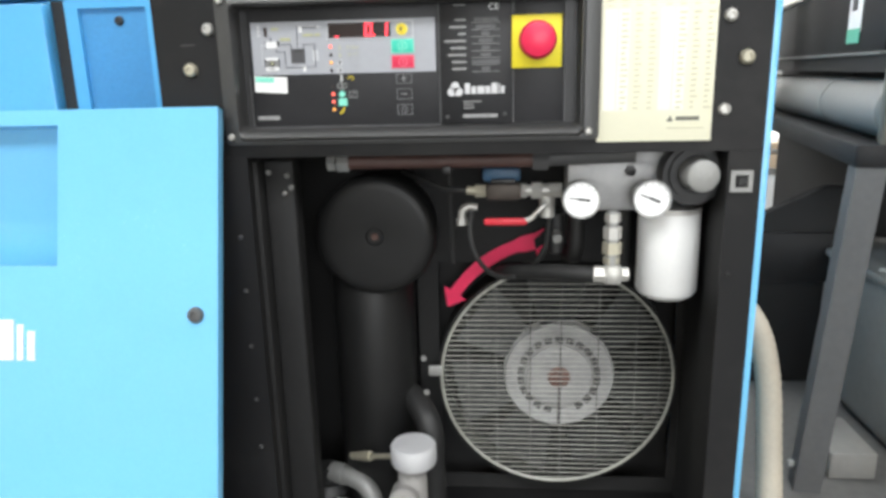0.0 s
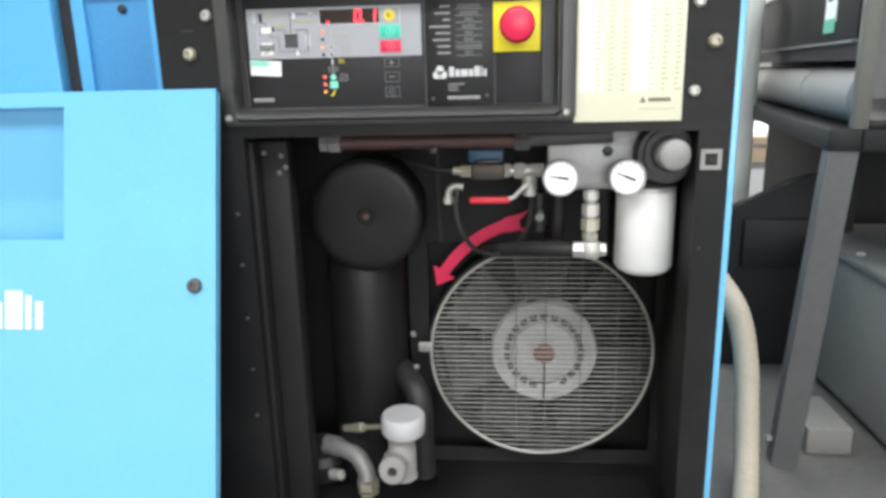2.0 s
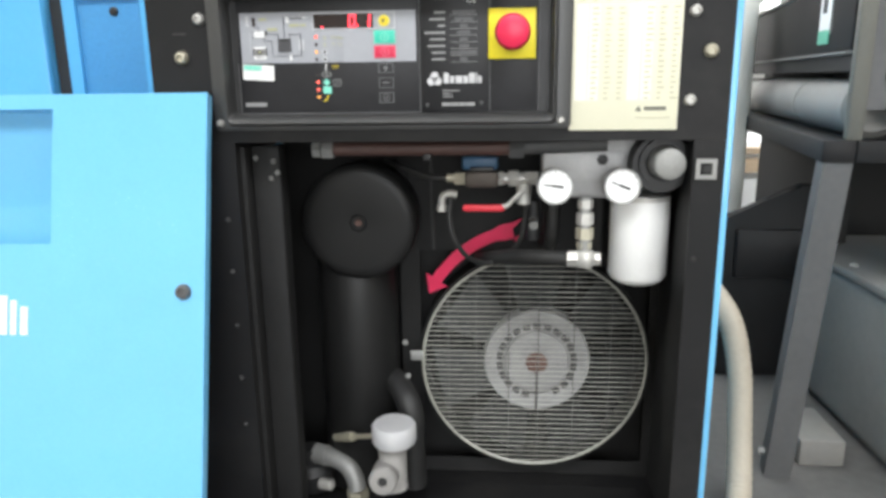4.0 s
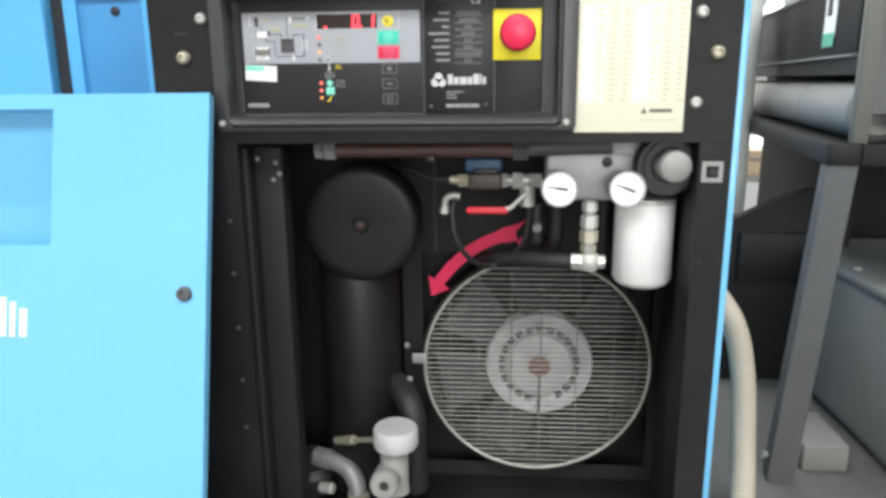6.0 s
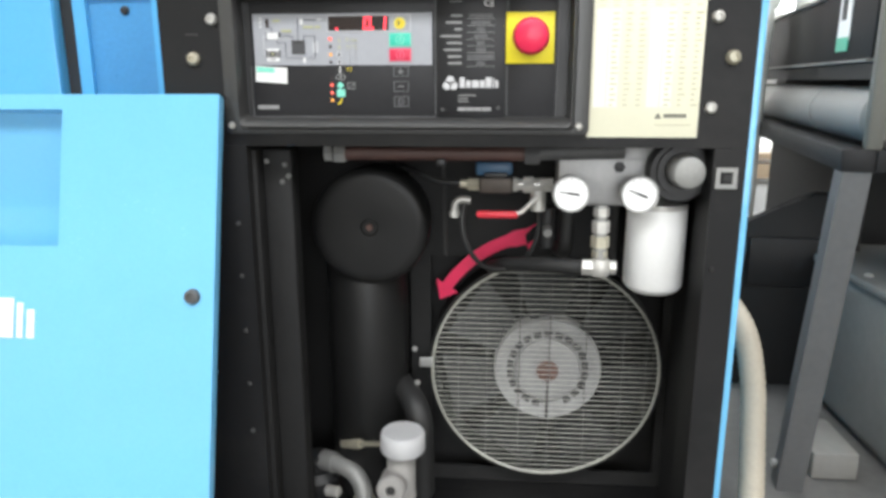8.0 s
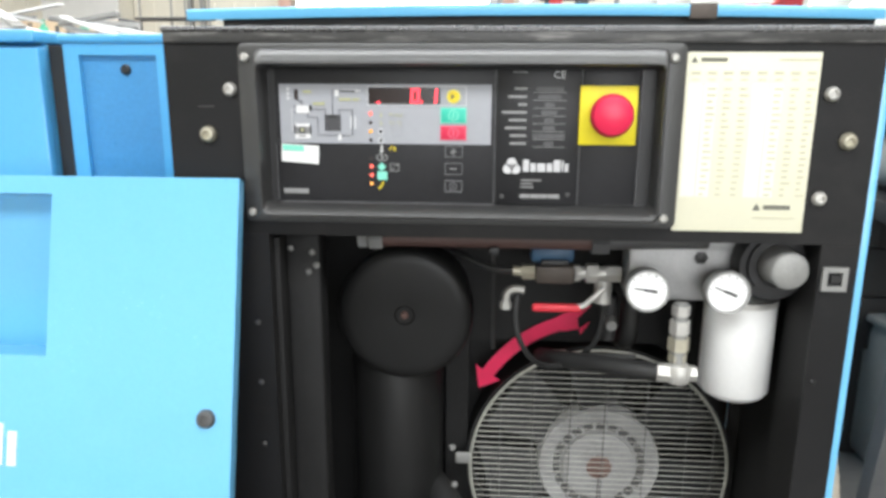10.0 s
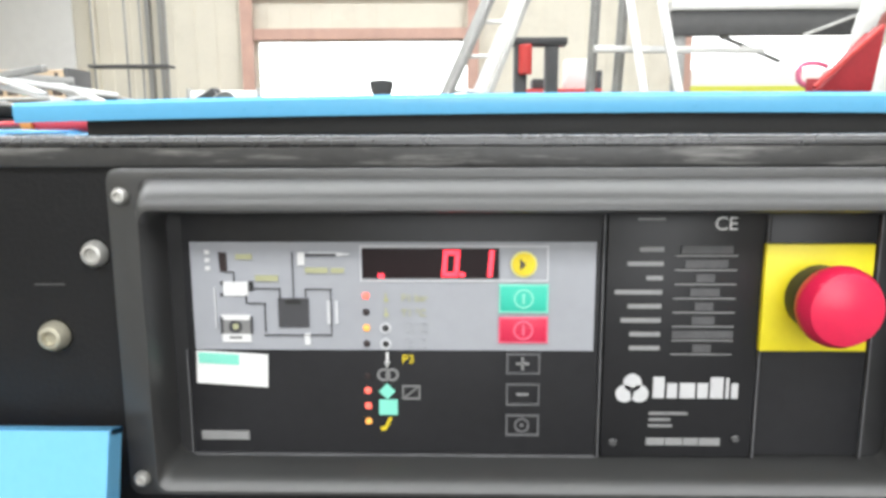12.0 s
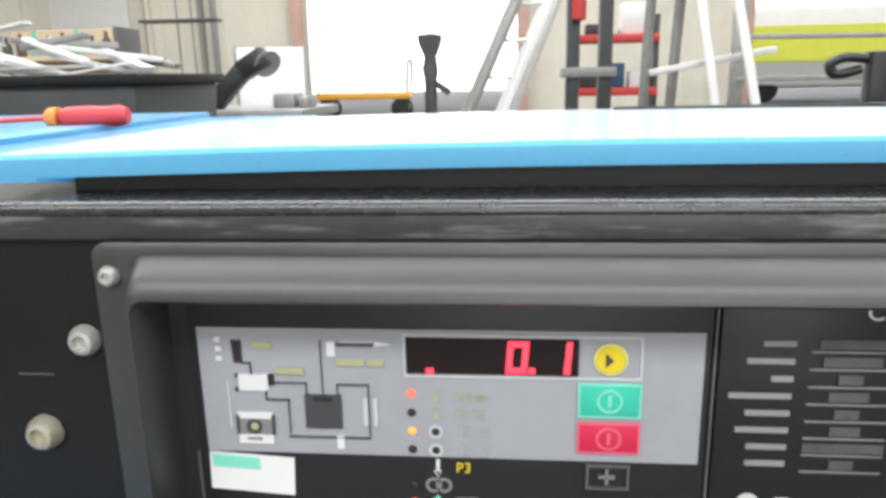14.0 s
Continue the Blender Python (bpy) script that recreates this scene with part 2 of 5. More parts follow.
def thing(name, x, y, z, label, category, group="", turn=None):
    ob = new(name)
    ob.empty_display_size = 0.05
    m = Matrix.Translation((x, y, z + DATUM))
    if turn is not None:
        m = m @ turn
    ob.matrix_world = m
    PLACE[ob] = m
    return tagged(ob, label, category, group)


def finish(bm, name, material, smooth=True, angle=35):
    me = bpy.data.meshes.new(name)
    bmesh.ops.recalc_face_normals(bm, faces=bm.faces)
    bm.to_mesh(me)
    bm.free()
    me.materials.append(material)
    if smooth:
        for p in me.polygons:
            p.use_smooth = True
        me.set_sharp_from_angle(angle=radians(angle))
    return me


def part(name, bm, material, parent, label="", local=False, smooth=True):
    """One mesh object under a thing or a part; the bmesh is in world metres (datum heights) unless local."""
    if parent.parent is not None and parent.parent.parent is not None:
        parent = parent.parent
    pm = PLACE[parent]
    if not local:
        bm.transform(pm.inverted() @ Matrix.Translation((0, 0, DATUM)))
    ob = new(name, finish(bm, name, material, smooth))
    ob.parent = parent
    PLACE[ob] = pm
    return tagged(ob, label)


def solid(name, bm, material, label="", category="", group="", kind="", smooth=True):
    """A top-level mesh object."""
    bm.transform(Matrix.Translation((0, 0, DATUM)))
    ob = new(name, finish(bm, name, material, smooth))
    PLACE[ob] = Matrix.Identity(4)
    return tagged(ob, label, category, group, kind)


def box(x0, x1, y0, y1, z0, z1, bevel=0.0, bm=None, seg=2):
    out = bmesh.new()
    bmesh.ops.create_cube(out, size=1.0)
    for v in out.verts:
        v.co = Vector(((x0 + x1) / 2 + v.co.x * (x1 - x0), (y0 + y1) / 2 + v.co.y * (y1 - y0), (z0 + z1) / 2 + v.co.z * (z1 - z0)))
    if bevel:
        bmesh.ops.bevel(out, geom=out.edges[:], offset=bevel, segments=seg, affect="EDGES", profile=0.5)
    return join(bm, out)


def join(bm, out):
    if bm is None:
        return out
    me = bpy.data.meshes.new("tmp")
    out.to_mesh(me)
    out.free()
    bm.from_mesh(me)
    bpy.data.meshes.remove(me)
    return bm


def axis_pose(p, d):
    return Matrix.Translation(p) @ Vector(d).to_track_quat("Z", "Y").to_matrix().to_4x4()


def lathe(profile, p, d, seg=40, bm=None):
    """profile: (radius, height) pairs turned round the axis through p along d; closed where the radius is 0."""
    out = bmesh.new()
    rings = []
    for r, h in profile:
        if r <= 1e-6:
            rings.append([out.verts.new((0, 0, h))])
        else:
            rings.append([out.verts.new((r * math.cos(2 * math.pi * i / seg), r * math.sin(2 * math.pi * i / seg), h)) for i in range(seg)])
    for a, b in zip(rings, rings[1:]):
        for i in range(seg):
            j = (i + 1) % seg
            if len(a) == 1 and len(b) == 1:
                continue
            if len(a) == 1:
                out.faces.new((a[0], b[j], b[i]))
            elif len(b) == 1:
                out.faces.new((a[i], a[j], b[0]))
            else:
                out.faces.new((a[i], a[j], b[j], b[i]))
    out.transform(axis_pose(p, d))
    return join(bm, out)


def rod(p, q, r, seg=16, bm=None, r2=None, bevel=0.0):
    p, q = Vector(p), Vector(q)
    length = (q - p).length
    r2 = r if r2 is None else r2
    e = min(bevel, r * 0.4)
    prof = [(0, 0), (r - e, 0), (r, e), (r2, length - e), (r2 - e, length), (0, length)] if e else [(0, 0), (r, 0), (r2, length), (0, length)]
    return lathe(prof, p, q - p, seg, bm)


def nut(p, q, r, bm=None):
    return rod(p, q, r, 6, bm)


def smooth_line(points, steps=8):
    pts = [Vector(p) for p in points]
    pts = [2 * pts[0] - pts[1]] + pts + [2 * pts[-1] - pts[-2]]
    line = []
    for a, b, c, d in zip(pts, pts[1:], pts[2:], pts[3:]):
        for i in range(steps):
            t = i / steps
            line.append(0.5 * ((2 * b) + (c - a) * t + (2 * a - 5 * b + 4 * c - d) * t * t + (3 * b - a - 3 * c + d) * t ** 3))
    line.append(pts[-2])
    return line


def tube(points, r, seg=10, bm=None, steps=8, closed=False, ripple=0.0):
    line = smooth_line(points, steps) if steps > 1 else [Vector(p) for p in points]
    out = bmesh.new()
    up = Vector((0, 0, 1))
    rings = []
    n = len(line)
    for i, p in enumerate(line):
        d = (line[(i + 1) % n] - line[i - 1]) if closed else (line[min(i + 1, n - 1)] - line[max(i - 1, 0)])
        d.normalize()
        side = d.cross(up)
        if side.length < 0.05:
            side = d.cross(Vector((0, 1, 0)))
        side.normalize()
        up2 = side.cross(d)
        up = up2
        rr = r * (1 + ripple * (1 if i % 2 else -1))
        rings.append([out.verts.new(p + rr * (math.cos(2 * math.pi * k / seg) * side + math.sin(2 * math.pi * k / seg) * up2)) for k in range(seg)])
    pairs = list(zip(rings, rings[1:])) + ([(rings[-1], rings[0])] if closed else [])
    for a, b in pairs:
        for k in range(seg):
            out.faces.new((a[k], a[(k + 1) % seg], b[(k + 1) % seg], b[k]))
    if not closed:
        out.faces.new(rings[0][::-1])
        out.faces.new(rings[-1])
    return join(bm, out)


def prism(outline, y0, y1, bm=None, bevel=0.0):
    """An outline of (x, z) pairs pushed from y0 to y1."""
    out = bmesh.new()
    a = [out.verts.new((x, y0, z)) for x, z in outline]
    b = [out.verts.new((x, y1, z)) for x, z in outline]
    n = len(a)
    out.faces.new(a)
    out.faces.new(b[::-1])
    for i in range(n):
        out.faces.new((a[i], b[i], b[(i + 1) % n], a[(i + 1) % n]))
    if bevel:
        bmesh.ops.bevel(out, geom=out.edges[:], offset=bevel, segments=2, affect="EDGES", profile=0.5)
    return join(bm, out)


def frame_plate(x0, x1, z0, z1, hx0, hx1, hz0, hz1, y0, y1, bm=None):
    """A plate with one rectangular hole through it."""
    out = bmesh.new()
    def ring(a, b, c, d, y):
        return [out.verts.new(p) for p in ((a, y, c), (b, y, c), (b, y, d), (a, y, d))]
    of, inf, ob_, inb = ring(x0, x1, z0, z1, y0), ring(hx0, hx1, hz0, hz1, y0), ring(x0, x1, z0, z1, y1), ring(hx0, hx1, hz0, hz1, y1)
    for i in range(4):
        j = (i + 1) % 4
        out.faces.new((of[i], of[j], inf[j], inf[i]))
        out.faces.new((ob_[j], ob_[i], inb[i], inb[j]))
        out.faces.new((of[j], of[i], ob_[i], ob_[j]))
        out.faces.new((inf[i], inf[j], inb[j], inb[i]))
    return join(bm, out)


def words(text, x, y, z, height, material, name, parent, align="LEFT", label=""):
    """Flat lettering with the built-in font on a face that looks towards -y; z is its base line."""
    cu = bpy.data.curves.new("letters", "FONT")
    cu.body, cu.size, cu.align_x, cu.extrude = text, height * 1.4, align, 0.0002
    tmp = bpy.data.objects.new("letters", cu)
    scene.collection.objects.link(tmp)
    bpy.context.view_layer.update()
    me = bpy.data.meshes.new_from_object(tmp.evaluated_get(bpy.context.evaluated_depsgraph_get()))
    bpy.data.objects.remove(tmp)
    me.transform(Matrix.Translation((x, y, z)) @ Matrix.Rotation(radians(90), 4, "X"))
    bm = bmesh.new()
    bm.from_mesh(me)
    bpy.data.meshes.remove(me)
    return part(name, bm, material, parent, label, smooth=False)


def bolt_head(p, r, depth, bm=None):
    """A domed socket screw that looks towards -y."""
    x, y, z = p
    return lathe([(0, depth * 0.55), (r * 0.42, depth * 0.55), (r * 0.5, depth), (r * 0.72, depth * 0.92), (r, depth * 0.35), (r, 0), (r * 1.1, 0), (r * 1.1, -0.001), (0, -0.001)], (x, y, z), (0, -1, 0), 20, bm)

# ---- setting: the hall ----
FL = 0.63       # floor level on the datum scale
HX0, HX1, HY0, HY1, HTOP = -11.0, 13.0, -9.0, 17.4, 6.45


def sheet_wall(axis, at, a0, a1, openings, out_sign):
    """A wall of ribbed sheeting with rectangular openings (a0, a1, top) from the floor; ribs stand proud of the sheet."""
    bm = bmesh.new()
    cuts = sorted(openings)
    spans, pos = [], a0
    for o0, o1, top in cuts:
        spans.append((pos, o0, FL, HTOP))
        spans.append((o0, o1, top, HTOP))
        pos = o1
    spans.append((pos, a1, FL, HTOP))
    def put(u0, u1, v0, v1, w0, w1):
        lo, hi = sorted((at + out_sign * w0, at + out_sign * w1))
        if axis == "y":
            box(u0, u1, lo, hi, v0, v1, bm=bm)
        else:
            box(lo, hi, u0, u1, v0, v1, bm=bm)
    for u0, u1, v0, v1 in spans:
        if u1 - u0 < 0.01:
            continue
        put(u0, u1, v0, v1, 0.0, 0.15)
        u = u0 + 0.25
        while u < u1 - 0.1:
            put(u, u + 0.05, v0, v1, -0.025, -0.002)
            u += 0.5
    return bm


floor_bm = box(-60, 60, -40, 90, FL - 0.2, FL)
solid("floor", floor_bm, CONCRETE, kind="structure", smooth=False)
solid("wall_north", sheet_wall("y", HY1, HX0, HX1, [(-4.75, 0.15, 3.45), (5.3, 9.6, 3.75)], 1), CREAM, kind="structure", smooth=False)
solid("wall_south", sheet_wall("y", HY0, HX0, HX1, [(-1.0, 4.0, 4.4)], -1), CREAM, kind="structure", smooth=False)
solid("wall_west", sheet_wall("x", HX0, HY0, HY1, [], -1), CREAM, kind="structure", smooth=False)
solid("wall_east", sheet_wall("x", HX1, HY0, HY1, [], 1), CREAM, kind="structure", smooth=False)
roof = bmesh.new()
edges = [HY0 - 0.2, -4.4, -2.6, 1.6, 3.4, 7.6, 9.4, 13.1, 14.9, HY1 + 0.2]
for a, b in zip(edges[::2], edges[1::2]):
    box(HX0 - 0.2, HX1 + 0.2, a, b, HTOP, HTOP + 0.12, bm=roof)
solid("ceiling", roof, ROOF, kind="structure", smooth=False)
# opaque sheets added to close the roof gaps and keep the sun out
sheets = bmesh.new()
for a, b in zip(edges[1::2], edges[2::2]):
    box(HX0 - 0.2, HX1 + 0.2, a, b, HTOP + 0.02, HTOP + 0.05, bm=sheets)
solid("ceiling_sun_block", sheets, WHITE_PAINT, kind="structure", smooth=False)
# glowing sheet that stands in for the bright outdoors beyond the gates
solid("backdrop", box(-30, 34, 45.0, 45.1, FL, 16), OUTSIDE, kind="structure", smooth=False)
# steel portal frames round the gate and along the wall
for i, (x0, x1, z0, z1) in enumerate([(-5.05, -4.77, FL, HTOP), (0.17, 0.42, FL, HTOP), (5.05, 5.28, FL, HTOP), (-4.77, 0.17, 3.47, 3.72), (-4.77, 0.17, 4.45, 4.62), (5.28, 9.8, 3.77, 3.98)]):
    bm = bmesh.new()
    if x1 - x0 < 1:
        box(x0, x1, 17.10, 17.13, z0, z1, bm=bm)
        box((x0 + x1) / 2 - 0.015, (x0 + x1) / 2 + 0.015, 17.13, 17.36, z0, z1, bm=bm)
    else:
        box(x0, x1, 17.16, 17.34, z0, z1, 0.01, bm=bm)
    solid("trim_%d" % (i + 1), bm, PINK, kind="structure", smooth=False)
for i, x in enumerate((-8.6, -7.3, -7.0)):
    solid("pilaster_%d" % (i + 1), box(x, x + 0.1, 17.2, 17.37, FL, HTOP, 0.01), STEEL if i else CREAM, kind="structure", smooth=False)

# added white sheet; its paler colour stands in for a brighter-lit stretch of wall
wp = box(-15.0, -9.05, 17.30, 17.345, FL, HTOP, 0.004)
for x in (-13.1, -11.2):
    box(x, x + 0.05, 17.285, 17.30, FL, HTOP, bm=wp)
solid("wall_bright_sheet", wp, WHITE_PAINT, kind="structure", smooth=False)

# ---- the compressor ----
XL, XR = -0.275, 0.379       # fascia's sides
FY = 0.857                   # fascia's front
comp = thing("screw_compressor", 0.065, 1.2, FL, "blue and black screw compressor with its front door taken off", "compressor")
# fascia: upper plate with the panel's hole, two jambs, sill
part("fascia", frame_plate(XL, XR, 1.212, 1.4025, -0.185, 0.185, 1.243, 1.370, FY, FY + 0.004), BLACK, comp, "scuffed black powder-coated front plate")
part("jamb", box(XL, -0.183, FY, FY + 0.004, FL + 0.02, 1.2118), BLACK, comp)
part("jamb", box(0.344, XR, FY, FY + 0.004, FL + 0.02, 1.2118), BLACK, comp)
part("sill", box(-0.1828, 0.3438, FY, FY + 0.004, FL + 0.02, 0.662), BLACK, comp)
part("jamb_return", box(0.3442, 0.347, FY + 0.0042, FY + 0.060, FL + 0.02, 1.2118), BLACK_IN, comp)
part("jamb_return", box(-0.186, -0.1832, FY + 0.0042, FY + 0.050, FL + 0.02, 1.2118), BLACK_IN, comp)
part("head_return", box(-0.183, 0.344, FY + 0.0042, FY + 0.05, 1.2121, 1.215), BLACK_IN, comp)
# rolled top edge of the fascia
ROLL = 0.0042
rl = bmesh.new()
arc = [(FY - 0.004 + ROLL - ROLL * math.sin(radians(a)), 1.4085 - ROLL + ROLL * math.cos(radians(a))) for a in range(0, 100, 9)]
arc = [(FY + 0.05, 1.4085)] + arc + [(FY - 0.0030, 1.4030), (FY + 0.05, 1.4030)]
ends = [[rl.verts.new((x, y, z)) for y, z in arc] for x in (XL, XR)]
for i in range(len(arc)):
    j = (i + 1) % len(arc)
    rl.faces.new((ends[0][i], ends[0][j], ends[1][j], ends[1][i]))
rl.faces.new(ends[0][::-1])
rl.faces.new(ends[1])
part("fascia_top_roll", rl, BLACK_GLOSS, comp, "black rolled top edge with worn highlights")
part("fascia_fold", box(XL + 0.001, XR - 0.001, FY - 0.0030, FY + 0.0002, 1.3935, 1.4037, 0.0006), WORN, comp, "worn dusty fold along the top of the front plate")
# inner sheets
part("inner_back", box(-0.20, 0.36, 1.10, 1.103, FL + 0.02, 1.40), BLACK_IN, comp, smooth=False)
part("inner_left", box(-0.216, -0.212, FY + 0.05, 1.10, FL + 0.02, 1.40), BLACK_IN, comp, smooth=False)
part("inner_right", box(0.362, 0.366, FY + 0.06, 1.10, FL + 0.02, 1.40), BLACK_IN, comp, smooth=False)
part("base_tray", box(-0.212, 0.362, FY + 0.006, 1.10, 0.655, 0.668, 0.003), BLACK, comp, "black base tray")
part("inner_top", box(-0.212, 0.362, FY + 0.06, 1.10, 1.386, 1.390), BLACK_IN, comp, smooth=False)
# sloping tray behind the sill
part("drip_plate", prism([(0.02, 0.668), (0.338, 0.668), (0.338, 0.672), (0.02, 0.672)], 0.875, 1.02), BLACK, comp, "dusty black plate")
# blue skins
part("right_side_panel", box(XR, 0.3870, 0.858, 1.62, FL + 0.02, 1.395, 0.002), BLUE, comp, "bright blue side panel, edge-on")
part("left_side_panel", box(-0.2825, XL, 0.875, 1.62, FL + 0.02, 1.395, 0.002), BLUE, comp, "bright blue side panel")
part("rear_panel", box(XL, XR, 1.62, 1.625, FL + 0.02, 1.38), BLUE, comp)
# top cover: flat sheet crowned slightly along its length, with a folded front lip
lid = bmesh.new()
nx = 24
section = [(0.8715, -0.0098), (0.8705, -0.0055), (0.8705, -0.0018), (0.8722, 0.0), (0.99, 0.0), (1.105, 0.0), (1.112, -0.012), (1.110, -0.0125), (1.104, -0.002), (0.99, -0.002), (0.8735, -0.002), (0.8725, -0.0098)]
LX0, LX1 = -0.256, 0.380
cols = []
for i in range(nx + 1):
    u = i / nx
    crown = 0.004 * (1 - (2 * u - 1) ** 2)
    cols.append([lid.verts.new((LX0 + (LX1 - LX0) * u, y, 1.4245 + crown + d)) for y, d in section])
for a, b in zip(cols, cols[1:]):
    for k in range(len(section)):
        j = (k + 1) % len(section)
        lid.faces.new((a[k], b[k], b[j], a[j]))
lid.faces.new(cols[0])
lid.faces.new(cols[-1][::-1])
cover = part("top_cover", lid, BLUE_LID, comp, "sky-blue top cover with glare painted on top and a folded front lip")
part("end_clip", box(0.210, 0.234, 0.8690, 0.875, 1.4150, 1.4288, 0.001), BROWN_COIL, cover, "rusty brown clip mark")
part("rear_strip", box(0.03, 0.34, 1.094, 1.099, 1.4255, 1.4302, 0.001), RUBBER, cover, "thin black rear strip")
# black strip puts the shade of the gap under the cover into colour
part("lid_gap_strip", box(LX0 + 0.030, LX1 - 0.002, 0.884, 0.890, 1.4085, 1.4235), RUBBER, comp, "black strip painting the dark gap under the cover")
part("rear_roof", box(LX0, LX1, 1.112, 1.62, 1.38, 1.388, 0.002), BLACK, comp, "black rear roof plate")
# screws of the fascia
for p, r, m in (((-0.213, FY, 1.351), 0.0067, ZINC), ((-0.237, FY, 1.309), 0.0078, BRASS), ((0.3358, FY, 1.3495), 0.0067, ZINC), ((0.3548, FY, 1.3080), 0.0078, BRASS), ((0.3358, FY, 1.2555), 0.0066, ZINC)):
    part("bolt", bolt_head(p, r, r * 0.85), m, comp)
# stamped slot on the left of the fascia
part("slot_mark", box(-0.245, -0.230, FY - 0.0005, FY + 0.001, 1.3348, 1.3356), GREYSTEEL, comp)
for z in (1.12, 1.055, 0.985, 0.915, 0.85):
    part("rivet", bolt_head((-0.199, FY, z), 0.0028, 0.002), GREYSTEEL, comp)
part("rivet", bolt_head((0.352, FY, 1.075), 0.003, 0.0015), RUBBER, comp)
# square door striker on the right jamb
st = frame_plate(0.3470, 0.3700, 1.1680, 1.1910, 0.3517, 0.3653, 1.1727, 1.1863, FY - 0.0035, FY)
latch = part("door_striker", st, STEEL, comp, "square grey steel striker")
part("striker_tongue", box(0.3560, 0.3652, FY - 0.0015, FY + 0.001, 1.176, 1.183), BLACK_PRINT, latch)

# ---- control panel ----
BY = 0.850
bz = bmesh.new()
# moulded bezel: stepped rectangular rings (half width, half height, y), centred on the panel
CX, CZ = 0.002, 1.3095
rings = [(0.204, 1.3930, 1.2260, FY), (0.204, 1.3930, 1.2260, BY + 0.001), (0.2025, 1.3915, 1.2275, BY), (0.1885, 1.3885, 1.2310, BY), (0.1865, 1.3868, 1.2325, BY - 0.003), (0.1852, 1.3825, 1.2330, BY - 0.0100), (0.1840, 1.3775, 1.2345, BY - 0.0140), (0.1832, 1.3745, 1.2362, BY - 0.0142), (0.1826, 1.3730, 1.2396, BY - 0.0118), (0.1818, 1.3726, 1.2428, BY - 0.0070), (0.1808, 1.3720, 1.2447, 0.8600), (0.1800, 1.3715, 1.2462, 0.8690)]
loops = []
for hw, zt, zb, y in rings:
    pts = []
    r = 0.006
    for cx, cz, a0 in ((hw - r, zt - r, 0), (-hw + r, zt - r, 90), (-hw + r, zb + r, 180), (hw - r, zb + r, 270)):
        for k in range(5):
            a = radians(a0 + 22.5 * k)
            pts.append(bz.verts.new((CX + cx + r * math.cos(a), y, cz + r * math.sin(a))))
    loops.append(pts)
for a, b in zip(loops, loops[1:]):
    for i in range(len(a)):
        j = (i + 1) % len(a)
        bz.faces.new((a[i], a[j], b[j], b[i]))
panel = part("control_panel", bz, BEZEL, comp, "black moulded control panel surround")
for x, z in ((-0.195, 1.380), (0.195, 1.380), (-0.195, 1.2355), (0.195, 1.2355)):
    part("panel_screw", bolt_head((x, BY, z), 0.0042, 0.0035), ZINC, panel)
MY = 0.858      # front of the instrument face
part("face_plate", box(-0.182, 0.186, MY + 0.003, MY + 0.008, 1.2425, 1.3765), PLASTIC, panel)
part("black_foil", box(-0.1705, 0.0362, MY + 0.0005, MY + 0.003, 1.2460, 1.3715, 0.0006), MEMB_BLACK, panel)
part("grey_foil", box(-0.1665, 0.0335, MY - 0.0001, MY + 0.0005, 1.3015, 1.3565), MEMB, panel, "grey membrane with flow diagram")
part("name_plate", box(0.0388, 0.1148, MY, MY + 0.003, 1.2450, 1.3735, 0.0006), PLATE, panel, "black type plate with white print")
part("blank_plate", box(0.1172, 0.1685, MY + 0.0005, MY + 0.003, 1.2465, 1.3735, 0.0006), MEMB_BLACK, panel)
for x in (0.0368, 0.1155, 0.1695):
    part("divider", box(x, x + 0.0008, MY - 0.0004, MY + 0.003, 1.245, 1.374), EDGE, panel)
part("divider", box(-0.170, 0.036, MY - 0.0004, MY + 0.002, 1.2446, 1.2456), EDGE, panel)
part("divider", box(-0.1715, -0.1708, MY - 0.0004, MY + 0.002, 1.2456, 1.3010), EDGE, panel)
PF = MY - 0.0006   # printing lies on the foils


def mark(x0, x1, z0, z1, material, name="mark", y=PF, bevel=0.0, label=""):
    return part(name, box(x0, x1, y - 0.0004, y + 0.0006, z0, z1, bevel), material, panel, label, smooth=False)


# position on the foil from its own scale: u right, v down, both 0 to 1 over the grey and black foil
def fu(u):
    return -0.1665 + 0.200 * u


def fv(v):
    return 1.3565 - 0.1095 * v


def ring_mark(u, v, r0, r1, material, name="symbol_ring", y=PF, parent=None):
    return part(name, lathe([(r0, 0), (r0, 0.0004), (r1, 0.0004), (r1, 0)], (fu(u), y, fv(v)), (0, -1, 0), 24), material, parent or panel)


disp = part("display", box(fu(0.426), fu(0.763), PF - 0.0006, MY, fv(0.163), fv(0.028)), DISPLAY, panel, "dark red display window")


def digit(x, z, h, segments, dot=False):
    w, t = h * 0.62, h * 0.17
    lean = 0.08
    spots = {"a": (0, h - t, w, h), "d": (0, 0, w, t), "g": (0, h / 2 - t / 2, w, h / 2 + t / 2), "f": (0, h / 2, t, h), "b": (w - t, h / 2, w, h), "e": (0, 0, t, h / 2), "c": (w - t, 0, w, h / 2)}
    for s in segments:
        a, b, c, d = spots[s]
        bm = prism([(x + a + lean * b, z + b), (x + c + lean * b, z + b), (x + c + lean * d, z + d), (x + a + lean * d, z + d)], PF - 0.0010, PF - 0.0005)
        part("digit_segment", bm, SEG, disp, "lit red digit segment", smooth=False)
    if dot:
        bm = prism([(x + w + t * 0.3, z), (x + w + t * 1.5, z), (x + w + t * 1.5, z + t), (x + w + t * 0.3, z + t)], PF - 0.0010, PF - 0.0005)
        part("decimal_point", bm, SEG, disp, smooth=False)


